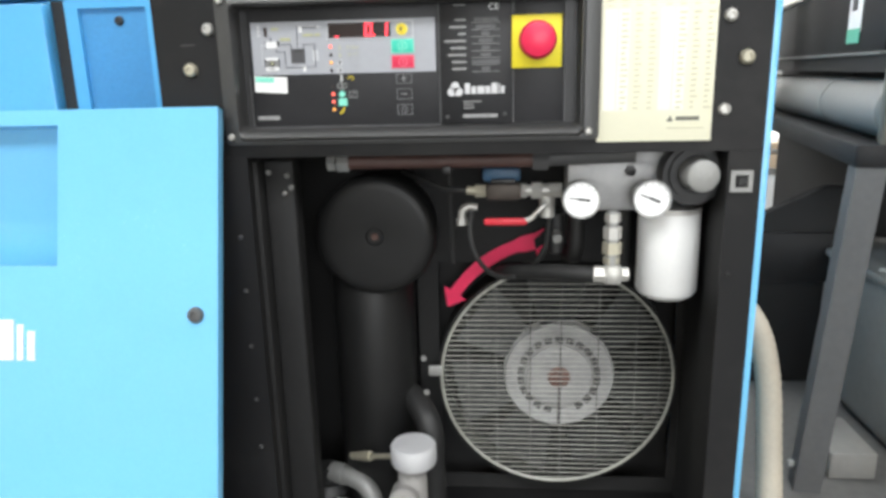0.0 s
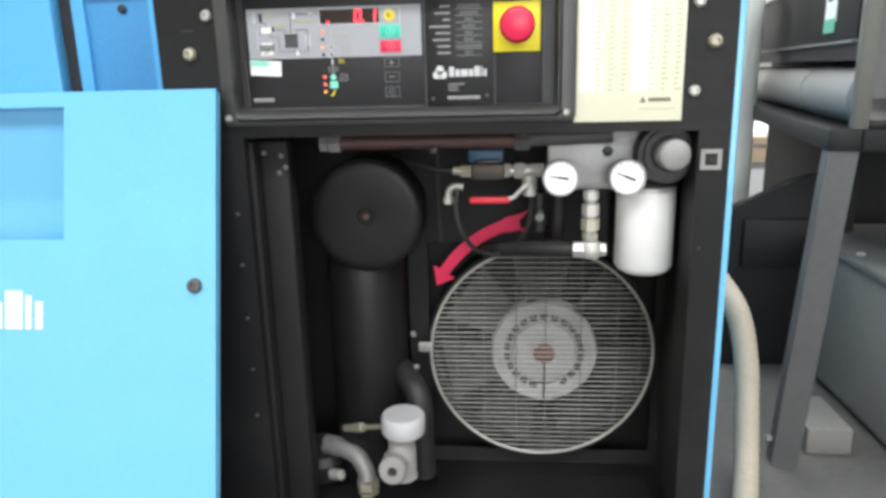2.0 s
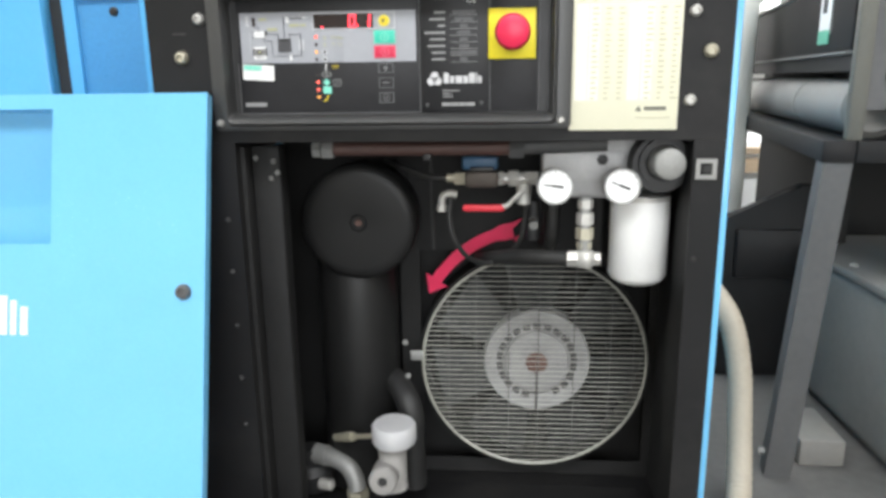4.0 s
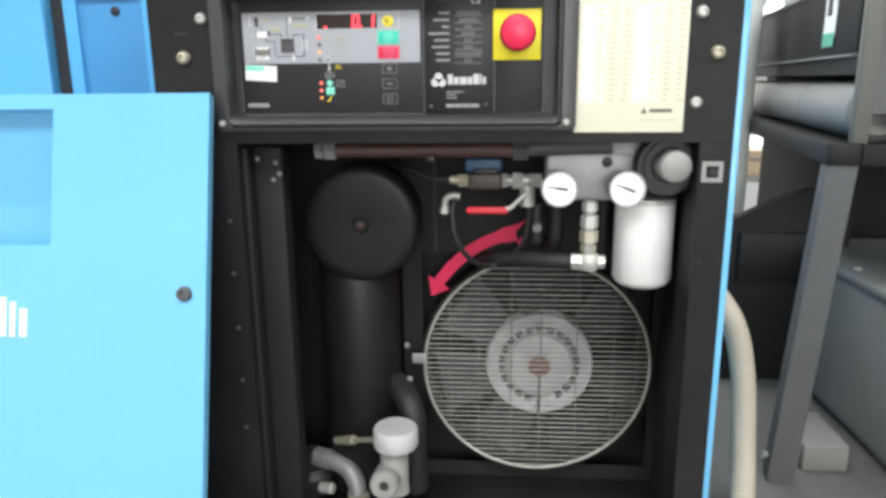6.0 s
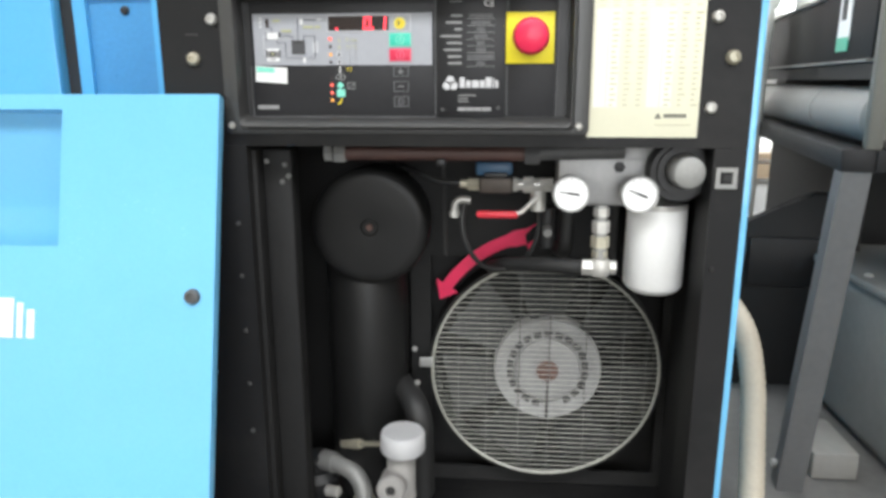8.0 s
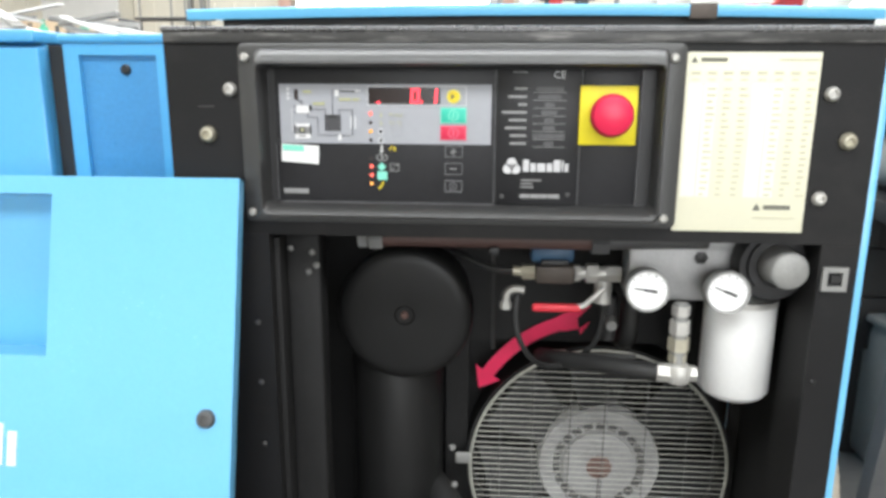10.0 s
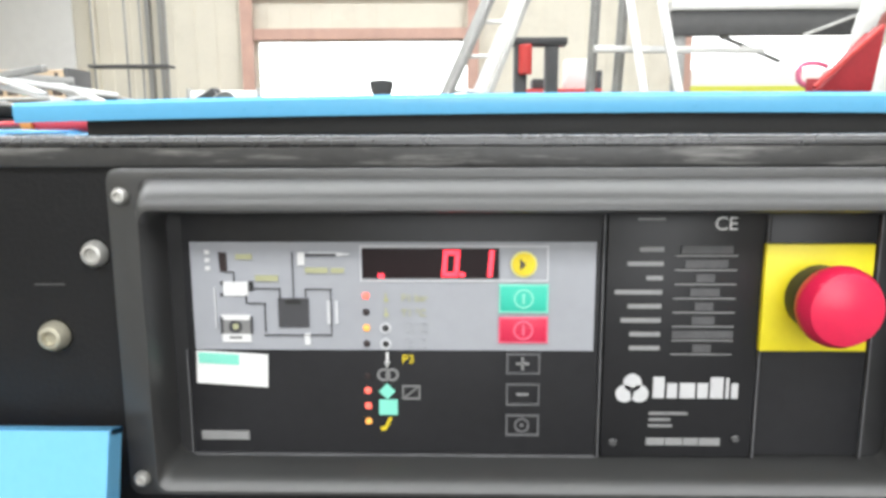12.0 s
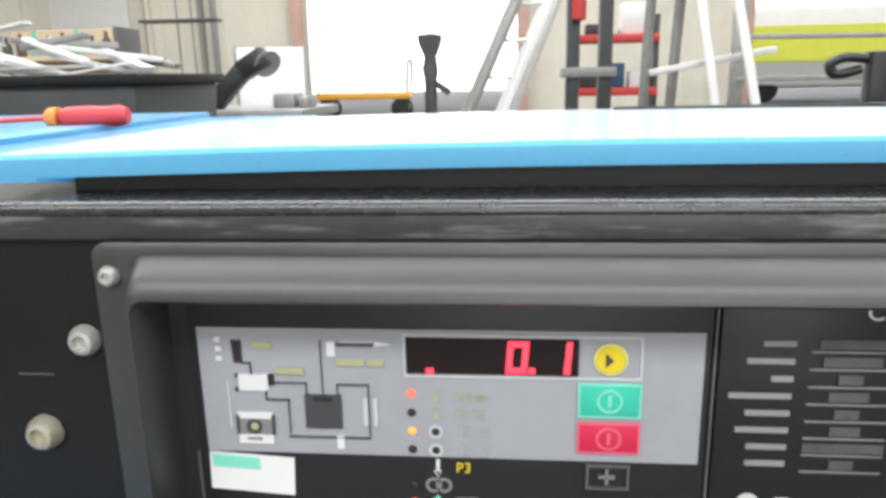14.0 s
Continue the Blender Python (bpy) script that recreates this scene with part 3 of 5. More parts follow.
digit(fu(0.622), fv(0.156), 0.0132, "abcdef", True)
digit(fu(0.705), fv(0.156), 0.0132, "bc")
part("decimal_point", box(fu(0.466), fu(0.481), PF - 0.0010, PF - 0.0005, fv(0.161), fv(0.142)), SEG, disp)
part("display_frame", frame_plate(fu(0.421), fu(0.885), fv(0.18), fv(0.014), fu(0.426), fu(0.88), fv(0.171), fv(0.024), PF - 0.0002, PF + 0.0004), KEYLINE, panel, smooth=False)
# keys
kp = part("key", lathe([(0, 0.0012), (0.0052, 0.0012), (0.0056, 0.0008), (0.0056, 0)], (fu(0.824), PF, fv(0.1)), (0, -1, 0), 28), YELLOW_KEY, panel, "round yellow key")
ring_mark(0.824, 0.1, 0.0054, 0.0066, YELLOW_PALE, "key_rim", parent=kp)
part("key_symbol", prism([(fu(0.814), fv(0.073)), (fu(0.814), fv(0.126)), (fu(0.829), fv(0.1))], PF - 0.0016, PF - 0.0010), BROWN_COIL, kp, smooth=False)
for v0, v1, m, pale, lab in ((0.199, 0.315, GREEN_KEY, GREEN_PALE, "green start key"), (0.351, 0.457, RED_KEY, RED_PALE, "red stop key")):
    kx0, kx1 = fu(0.768), fu(0.881)
    kb = part("key", box(kx0, kx1, PF - 0.0008, PF + 0.0004, fv(v1), fv(v0), 0.0004), m, panel, lab)
    cxx, czz = (kx0 + kx1) / 2, (fv(v0) + fv(v1)) / 2
    part("key_symbol", lathe([(0.0040, 0), (0.0040, 0.0004), (0.0050, 0.0004), (0.0050, 0)], (cxx, PF - 0.0008, czz), (0, -1, 0), 24), pale, kb)
    part("key_symbol", box(cxx - 0.0007, cxx + 0.0007, PF - 0.0012, PF - 0.0008, czz - 0.0026, czz + 0.0026), pale, kb, smooth=False)
    part("key_outline", frame_plate(kx0 - 0.0009, kx1 + 0.0009, fv(v1) - 0.0009, fv(v0) + 0.0009, kx0, kx1, fv(v1), fv(v0), PF - 0.0006, PF + 0.0004), pale, kb, smooth=False)
for v0, v1, sym in ((0.515, 0.616, "+"), (0.66, 0.767, "-"), (0.811, 0.917, "o")):
    kb = part("key", frame_plate(fu(0.784), fu(0.869), fv(v1), fv(v0), fu(0.789), fu(0.864), fv(v1 - 0.010), fv(v0 + 0.010), PF, PF + 0.0012), EDGE, panel, "dark outlined key")
    cxx, czz = fu(0.825), (fv(v0) + fv(v1)) / 2
    if sym in "+-":
        part("key_symbol", box(cxx - 0.0032, cxx + 0.0032, PF, PF + 0.0012, czz - 0.0006, czz + 0.0006), GREY_PRINT, kb, smooth=False)
    if sym == "+":
        part("key_symbol", box(cxx - 0.0006, cxx + 0.0006, PF, PF + 0.0012, czz - 0.0032, czz + 0.0032), GREY_PRINT, kb, smooth=False)
    if sym == "o":
        part("key_symbol", lathe([(0.0028, 0), (0.0028, 0.0003), (0.0040, 0.0003), (0.0040, 0)], (cxx, PF + 0.0006, czz), (0, -1, 0), 20), EDGE, kb)
        part("key_symbol", lathe([(0, 0.0003), (0.0012, 0.0003), (0.0012, 0)], (cxx, PF + 0.0006, czz), (0, -1, 0), 8), EDGE, kb)
# lamps in a column
for v, m in ((0.246, LED_RED), (0.322, LED_OFF), (0.396, LED_AMBER), (0.471, LED_OFF), (0.629, LED_OFF), (0.699, LED_RED), (0.774, LED_RED), (0.85, LED_AMBER)):
    part("indicator_lamp", lathe([(0, 0.0009), (0.0014, 0.0006), (0.0018, 0)], (fu(0.434), PF + (0.0 if v < 0.5 else 0.001), fv(v)), (0, -1, 0), 14), m, panel)
for v in (0.396, 0.471):
    part("symbol_ring", lathe([(0, 0.0001), (0.0017, 0.0001), (0.0017, 0.0004), (0.0029, 0.0004), (0.0029, 0)], (fu(0.482), PF, fv(v)), (0, -1, 0), 20), KEYLINE, panel)
    part("symbol_dot", lathe([(0, 0.0005), (0.0017, 0.0005), (0.0017, 0)], (fu(0.482), PF, fv(v)), (0, -1, 0), 14), BLACK_PRINT, panel)
for v in (0.265, 0.334):
    part("symbol", lathe([(0, 0.0003), (0.0012, 0.0003), (0.0012, 0)], (fu(0.484), PF, fv(v)), (0, -1, 0), 12), YELLOW_PRINT, panel)
    mark(fu(0.481), fu(0.485), fv(v), fv(v - 0.030), YELLOW_PRINT, "symbol")
words("P1 bar", fu(0.522), PF, fv(0.27), 0.0036, YELLOW_PRINT, "lettering", panel)
words("T1 \u00b0C", fu(0.521), PF, fv(0.341), 0.0036, YELLOW_PRINT, "lettering", panel)
words("P3", fu(0.521), PF + 0.0005, fv(0.565), 0.0046, YELLOW_KEY, "lettering", panel)
for v in (0.396, 0.471):
    part("faint_symbol", frame_plate(fu(0.534), fu(0.553), fv(v + 0.022), fv(v - 0.022), fu(0.537), fu(0.551), fv(v + 0.018), fv(v - 0.018), PF - 0.0001, PF + 0.0004), FAINT_GREY, panel, smooth=False)
    part("faint_symbol", frame_plate(fu(0.568), fu(0.587), fv(v + 0.022), fv(v - 0.022), fu(0.571), fu(0.585), fv(v + 0.018), fv(v - 0.018), PF - 0.0001, PF + 0.0004), FAINT_GREY, panel, smooth=False)
mark(fu(0.481), fu(0.488), fv(0.575), fv(0.513), WHITE, "symbol", MY)
part("symbol", prism([(fu(0.476), fv(0.559)), (fu(0.492), fv(0.559)), (fu(0.484), fv(0.588))], MY - 0.0004, MY + 0.0002), WHITE, panel, smooth=False)
ring_mark(0.475, 0.622, 0.0022, 0.0034, GREY_PRINT, y=MY + 0.0003)
ring_mark(0.496, 0.622, 0.0022, 0.0034, GREY_PRINT, y=MY + 0.0003)
part("symbol", lathe([(0, 0.0006), (0.0042, 0.0006), (0.0042, 0)], (fu(0.483), MY + 0.0003, fv(0.702)), (0, -1, 0), 4), GREEN_PALE, panel, "green run symbol")
mark(fu(0.462), fu(0.509), fv(0.816), fv(0.743), GREEN_PALE, "symbol", MY, label="green load symbol")
part("symbol", prism([(fu(0.464), fv(0.878)), (fu(0.466), fv(0.896)), (fu(0.479), fv(0.891)), (fu(0.495), fv(0.832)), (fu(0.486), fv(0.832)), (fu(0.475), fv(0.876))], MY - 0.0002, MY + 0.0004), YELLOW_KEY, panel, "yellow service symbol", smooth=False)
part("symbol", frame_plate(fu(0.521), fu(0.567), fv(0.741), fv(0.673), fu(0.525), fu(0.563), fv(0.733), fv(0.681), MY - 0.0001, MY + 0.0004), GREY_PRINT, panel, smooth=False)
part("symbol", prism([(fu(0.527), fv(0.728)), (fu(0.532), fv(0.728)), (fu(0.561), fv(0.686)), (fu(0.556), fv(0.686))], MY - 0.0001, MY + 0.0004), GREY_PRINT, panel, smooth=False)
# white sticker with a green band and unreadable print
stk = part("sticker", prism([(fu(-0.002), fv(0.663)), (fu(0.179), fv(0.684)), (fu(0.183), fv(0.526)), (fu(0.001), fv(0.507))], MY - 0.0004, MY + 0.0006), WHITE_PAINT, panel, "white sticker with green band", smooth=False)
part("sticker_band", prism([(fu(0.007), fv(0.565)), (fu(0.109), fv(0.575)), (fu(0.109), fv(0.526)), (fu(0.006), fv(0.515))], MY - 0.0008, MY - 0.0003), GREEN_PALE, stk, smooth=False)
mark(fu(0.002), fu(0.125), fv(0.943), fv(0.901), GREY_PRINT, "print_bar", MY)
# flow diagram on the grey foil
def line(x0, z0, x1, z1, material=BLACK_PRINT, w=0.00022):
    mark(min(x0, x1) - w, max(x0, x1) + w, min(z0, z1) - w, max(z0, z1) + w, material, "diagram_line")


mark(fu(0.215), fu(0.291), fv(0.393), fv(0.258), DIAGRAM, "diagram_block", label="dark grey vessel symbol")
mark(fu(0.234), fu(0.272), fv(0.284), fv(0.263), BLACK_PRINT, "diagram_mark", PF - 0.0003)
mark(fu(0.08), fu(0.141), fv(0.246), fv(0.182), WHITE, "diagram_block")
mark(fu(0.073), fu(0.079), fv(0.194), fv(0.18), DIAGRAM, "diagram_mark")
mark(fu(0.071), fu(0.077), fv(0.249), fv(0.235), DIAGRAM, "diagram_mark")
mark(fu(0.143), fu(0.154), fv(0.223), fv(0.18), BLACK_PRINT, "diagram_block")
part("diagram_block", prism([(fu(0.074), fv(0.135)), (fu(0.091), fv(0.135)), (fu(0.091), fv(0.047)), (fu(0.071), fv(0.047))], PF - 0.0004, PF + 0.0006), LED_OFF, panel, smooth=False)
mark(fu(0.071), fu(0.144), fv(0.464), fv(0.336), WHITE, "diagram_block")
mark(fu(0.068), fu(0.075), fv(0.424), fv(0.346), DIAGRAM, "diagram_mark", PF - 0.0003)
mark(fu(0.143), fu(0.149), fv(0.424), fv(0.346), DIAGRAM, "diagram_mark", PF - 0.0003)
mark(fu(0.074), fu(0.143), fv(0.424), fv(0.36), GREY_PRINT, "diagram_mark", PF - 0.0002)
mark(fu(0.089), fu(0.121), fv(0.448), fv(0.436), GREY_PRINT, "diagram_mark", PF - 0.0002)
part("diagram_dial", lathe([(0, 0.0004), (0.0034, 0.0004), (0.0034, 0)], (fu(0.106), PF - 0.0004, fv(0.391)), (0, -1, 0), 20), DIAGRAM, panel)
part("diagram_dial", lathe([(0, 0.0002), (0.0016, 0.0002), (0.0016, 0)], (fu(0.107), PF - 0.0008, fv(0.389)), (0, -1, 0), 16), YELLOW_PRINT, panel)
mark(fu(0.267), fu(0.284), fv(0.104), fv(0.047), WHITE, "diagram_block")
mark(fu(0.278), fu(0.293), fv(0.476), fv(0.424), WHITE, "diagram_block")
mark(fu(0.336), fu(0.345), fv(0.377), fv(0.27), KEYLINE, "diagram_block")
mark(fu(0.356), fu(0.365), fv(0.377), fv(0.27), KEYLINE, "diagram_block")
mark(fu(0.293), fu(0.361), fv(0.051), fv(0.045), KEYLINE, "diagram_mark")
part("diagram_mark", prism([(fu(0.364), fv(0.064)), (fu(0.397), fv(0.056)), (fu(0.364), fv(0.047))], PF - 0.0004, PF + 0.0006), WHITE, panel, smooth=False)
mark(fu(0.055), fu(0.059), fv(0.4), fv(0.206), KEYLINE, "diagram_mark")
for a in ((0.155, 0.213, 0.221, 0.213), (0.22, 0.213, 0.22, 0.258), (0.254, 0.047, 0.254, 0.258), (0.135, 0.246, 0.135, 0.282), (0.135, 0.282, 0.183, 0.282), (0.181, 0.282, 0.181, 0.415), (0.178, 0.431, 0.345, 0.431), (0.347, 0.216, 0.347, 0.431), (0.284, 0.216, 0.349, 0.216), (0.284, 0.216, 0.284, 0.258), (0.091, 0.137, 0.107, 0.137), (0.107, 0.137, 0.107, 0.182)):
    line(fu(a[0]), fv(a[1]), fu(a[2]), fv(a[3]), DIAGRAM)
mark(fu(0.286), fu(0.361), fv(0.064), fv(0.054), DIAGRAM, "diagram_mark")
for a in ((0.114, 0.154, 0.054, 0.078), (0.16, 0.217, 0.152, 0.178), (0.285, 0.341, 0.116, 0.14), (0.349, 0.381, 0.118, 0.14)):
    mark(fu(a[0]), fu(a[1]), fv(a[3]), fv(a[2]), YELLOW_PRINT, "print_bar")
for v in (0.036, 0.073, 0.111):
    mark(fu(0.037), fu(0.049), fv(v + 0.018), fv(v), WHITE, "print_bar")
# type plate: unreadable captions and values as bars, rules between the values
words("CE", 0.0898, MY - 0.0004, 1.3625, 0.0066, WHITE, "lettering", panel)
mark(0.0530, 0.0662, 1.3672, 1.3684, GREY_PRINT, "print_bar", MY - 0.0003)
for k, w in enumerate((0.0118, 0.0173, 0.0079, 0.0231, 0.0165, 0.0197, 0.0152, 0.0150)):
    z = 1.3530 - 0.00712 * k
    mark(0.0662 - w, 0.0662, z - 0.0011, z + 0.0011, CAPTION, "print_bar", MY - 0.0003)
    vw = (0.025, 0.021, 0.009, 0.0144, 0.009, 0.011, 0.030, 0.009)[k]
    mark(0.0870 - vw / 2, 0.0870 + vw / 2, z - 0.0020, z + 0.0018, VALUE, "print_bar", MY - 0.0003)
    mark(0.0720, 0.1020, z - 0.0035, z - 0.0029, GREY_PRINT, "rule", MY - 0.0003)
# trefoil emblem and plain white bars for the maker's name
em = lathe([(0, 0.0004), (0.0046, 0.0004), (0.0046, 0)], (0.0537, MY, 1.2850), (0, -1, 0), 20)
lathe([(0, 0.0004), (0.0046, 0.0004), (0.0046, 0)], (0.0500, MY, 1.2792), (0, -1, 0), 20, em)
lathe([(0, 0.0004), (0.0046, 0.0004), (0.0046, 0)], (0.0574, MY, 1.2792), (0, -1, 0), 20, em)
part("emblem", em, LOGO, panel, "white trefoil emblem", smooth=False)
for a, b, h in ((0.0640, 0.0698, 0.0112), (0.0710, 0.0762, 0.0080), (0.0774, 0.0852, 0.0080), (0.0862, 0.0916, 0.0080), (0.0926, 0.0992, 0.0112), (0.1003, 0.1020, 0.0108), (0.1031, 0.1066, 0.0080)):
    mark(a, b, 1.2768, 1.2768 + h, LOGO, "emblem_bar", MY - 0.0003, bevel=0.0004)
for z, w in ((1.2688, 0.0195), (1.2655, 0.011), (1.2622, 0.012)):
    mark(0.0625, 0.0625 + w, z - 0.0007, z + 0.0007, GREY_PRINT, "print_bar", MY - 0.0003)
for a, b in ((0.0618, 0.0710), (0.0716, 0.0800), (0.0806, 0.0880), (0.0886, 0.0990)):
    mark(a, b, 1.2518, 1.2556, CAPTION, "print_bar", MY - 0.0003)
for x, z in ((0.0450, 1.2530), (0.1068, 1.2552)):
    part("plate_rivet", bolt_head((x, MY, z), 0.0022, 0.0012), GREYSTEEL, panel)
# emergency stop
part("estop_plate", box(0.1143, 0.1662, MY - 0.003, MY + 0.0005, 1.3025, 1.3560, 0.0006), YELLOW, panel, "square yellow backing plate")
es = part("estop_button", lathe([(0, 0.030), (0.010, 0.0295), (0.0165, 0.027), (0.0190, 0.022), (0.0192, 0.018), (0.0180, 0.0145), (0.013, 0.013), (0, 0.013)], (0.1405, MY - 0.003, 1.3300), (0, -1, 0), 48), RED_BUTTON, panel, "red mushroom emergency stop button")
part("button_collar", lathe([(0, 0.013), (0.0125, 0.013), (0.0145, 0.011), (0.0155, 0.006), (0.0160, 0.0), (0, 0)], (0.1405, MY - 0.003, 1.3300), (0, -1, 0), 40), PLASTIC, es, "black button collar")

# ---- instruction card ----
card = part("instruction_card", box(0.2045, 0.3232, FY - 0.0022, FY - 0.0002, 1.2235, 1.3855, 0.0004), CARD, comp, "ivory card with faint tables")
for x, w in ((0.2095, 0.0130), (0.2235, 0.0118), (0.2665, 0.0130), (0.2810, 0.0118)):
    part("pale_column", box(x, x + w, FY - 0.0023, FY - 0.0018, 1.2560, 1.3585), CARD_PALE, card, "paler printed column", smooth=False)
cb = bmesh.new()
CY0, CY1 = FY - 0.0027, FY - 0.0020
for half in (0, 1):
    for c in range(4):
        x = 0.2115 + 0.058 * half + 0.0142 * c
        box(x, x + 0.008, CY0, CY1, 1.3660, 1.3690, bm=cb)
        box(x + 0.001, x + 0.007, CY0, CY1, 1.3610, 1.3625, bm=cb)
        for rrow in range(18):
            w = 0.004 + 0.004 * random.random()
            if c == 0:
                continue
            z = 1.3525 - 0.0056 * rrow
            box(x + 0.001, x + 0.001 + w, CY0, CY1, z, z + 0.0022, bm=cb)
box(0.287, 0.3215, CY0, CY1, 1.3782, 1.3800, bm=cb)
tagged(part("table_print", cb, FAINT, card, "faint printed table rows", smooth=False), kind="stuff")
cb = prism([(0.2105, 1.3765), (0.2165, 1.3765), (0.2135, 1.3820)], CY0, CY1)
box(0.2190, 0.2420, CY0, CY1, 1.3775, 1.3808, bm=cb)
DARK_PRINT = mat("dark_print", (0.16, 0.16, 0.13), 0.6, bump=0)
part("print_emblem", cb, DARK_PRINT, card, "small dark emblem", smooth=False)
cb = prism([(0.2765, 1.2440), (0.2835, 1.2440), (0.2800, 1.2505)], CY0, CY1)
box(0.2860, 0.3100, CY0, CY1, 1.2450, 1.2490, bm=cb)
part("print_emblem", cb, DARK_PRINT, card, "small dark emblem", smooth=False)
part("print_bar", box(0.2770, 0.3150, CY0, CY1, 1.2365, 1.2380), FAINT, card, smooth=False)

# ---- machinery behind the door opening ----
# left inner column with hinge hardware
part("inner_column", box(-0.178, -0.142, 0.893, 0.925, FL + 0.04, 1.205, 0.004), BLACK_IN, comp, "black square upright")
part("inner_flange", box(-0.186, -0.178, 0.872, 0.92, FL + 0.04, 1.205, 0.001), BLACK_IN, comp)
for x, z in ((-0.172, 1.190), (-0.150, 1.186), (-0.146, 1.172), (-0.154, 1.165)):
    part("hinge_screw", bolt_head((x, 0.893, z), 0.0032, 0.003), STEEL, comp)
# horizontal brown pipe with end nuts under the panel
pp = part("cross_pipe", rod((-0.085, 0.912, 1.199), (0.150, 0.912, 1.199), 0.0088, 20), PIPE, comp, "brown pipe with compression nuts")
b = nut((-0.104, 0.912, 1.199), (-0.094, 0.912, 1.199), 0.011)
nut((-0.092, 0.912, 1.199), (-0.078, 0.912, 1.199), 0.0125, b)
part("pipe_nut", b, STEEL, pp)
part("pipe_nut", nut((0.139, 0.912, 1.199), (0.157, 0.912, 1.199), 0.0135), GREYSTEEL, pp)
part("pipe_end", rod((0.157, 0.912, 1.201), (0.256, 0.912, 1.204), 0.0100, 20), GREYSTEEL, pp, "dull grey pipe end")
part("pipe_clip", box(0.034, 0.044, 0.900, 0.925, 1.185, 1.193, 0.001), PLASTIC, pp)
# intake filter: round moulded cover and its tall housing
dm = part("intake_filter", lathe([(0, 0.001), (0.010, 0.001), (0.012, 0.003), (0.063, 0.0045), (0.071, 0.003), (0.0770, 0.0005), (0.0800, -0.004), (0.0800, -0.03), (0.075, -0.034), (0.075, -0.11), (0, -0.11)], (-0.0640, 0.975, 1.0925), (0, -1, 0), 64), DRUM, comp, "round dark grey intake filter cover")
part("cover_screw", lathe([(0, 0.004), (0.004, 0.003), (0.005, 0)], (-0.0640, 0.9745, 1.0925), (0, -1, 0), 12), RUST, dm)
part("separator_vessel", lathe([(0, 0), (0.056, 0), (0.058, 0.004), (0.058, 0.36), (0.052, 0.375), (0, 0.38)], (-0.080, 1.036, 0.675), (0, 0, 1), 48), DRUM, comp, "tall dark separator vessel")
# fan with hub behind its wire guard
GX, GY, GZ, GR = 0.1800, 1.040, 0.8645, 0.1665
fan = part("cooling_fan", lathe([(0, 0.004), (0.030, 0.004), (0.048, 0.002), (0.0495, -0.004), (0.056, -0.006), (0.062, -0.002), (0.079, 0.0), (0.081, -0.004), (0.081, -0.03), (0, -0.03)], (0.186, 1.062, 0.858), (0, -1, 0), 56), HUB, comp, "grey cast fan hub")
for k in range(22):
    if k in (16, 17):
        continue
    a0, a1 = radians(360 / 22 * k + 2.5), radians(360 / 22 * (k + 1) - 2.5)
    ring = [(0.186 + r * math.cos(t), 0.858 + r * math.sin(t)) for r, t in ((0.0525, a0), (0.0525, a1), (0.0615, a1), (0.0615, a0))]
    part("vent_slot", prism(ring, 1.0625, 1.0688), GREYSTEEL, fan, smooth=False)
part("hub_seam", box(0.1845, 0.1872, 1.0560, 1.0590, 0.780, 0.846, 0.0005), GREYSTEEL, fan)
part("hub_boss", lathe([(0, 0.004), (0.012, 0.004), (0.0165, 0.001), (0.0165, -0.002)], (0.186, 1.0575, 0.858), (0, -1, 0), 20), RUST, fan, "red-brown hub boss")
for k in range(7):
    b = bmesh.new()
    n = 6
    cols = []
    for i in range(n + 1):
        r = 0.079 + (0.155 - 0.079) * i / n
        w = 0.026 + 0.022 * i / n
        cols.append([b.verts.new((r, 0.010, -w)), b.verts.new((r, -0.002, 0)), b.verts.new((r, -0.014, w))])
    for p, q in zip(cols, cols[1:]):
        for j in range(2):
            b.faces.new((p[j], q[j], q[j + 1], p[j + 1]))
    bmesh.ops.solidify(b, geom=b.faces[:], thickness=0.0025)
    b.transform(Matrix.Translation((0.186, 1.078, 0.858)) @ Matrix.Rotation(radians(360 / 7 * k + 12), 4, "Y"))
    part("fan_blade", b, DARKMETAL, fan)
part("fan_duct", lathe([(GR + 0.003, 0.02), (GR + 0.006, 0.02), (GR + 0.006, -0.045), (GR + 0.002, -0.045), (GR + 0.003, 0.02)], (GX, 1.060, GZ), (0, -1, 0), 64), BLACK_IN, comp)
guard = part("fan_guard", tube([(GX + GR * math.cos(2 * math.pi * k / 64), GY, GZ + GR * math.sin(2 * math.pi * k / 64)) for k in range(64)], 0.0020, 8, steps=1, closed=True), WIRE, comp, "round wire fan guard")
z = -GR + 0.0058
while z < GR - 0.004:
    w = math.sqrt(GR * GR - z * z)
    jit = random.uniform(-0.0006, 0.0006)
    part("guard_wire", rod((GX - w, GY - 0.001, GZ + z + jit), (GX + w, GY - 0.001, GZ + z - jit), 0.00062, 6), WIRE, guard)
    z += 0.0078
for x in (-0.128, -0.086, -0.037, 0.007, 0.060, 0.113, 0.147):
    w = math.sqrt(GR * GR - x * x)
    part("guard_stay", rod((GX + x, GY + 0.002, GZ - w), (GX + x, GY + 0.002, GZ + w), 0.0009, 6), GREYSTEEL, guard)
part("guard_tab", box(-0.006, 0.015, GY - 0.002, GY + 0.002, 0.866, 0.882, 0.002), STEEL, guard, "small steel fixing tab")
part("guard_tab", box(0.100, 0.135, GY - 0.002, GY + 0.004, 1.022, 1.030, 0.002), ZINC, guard)
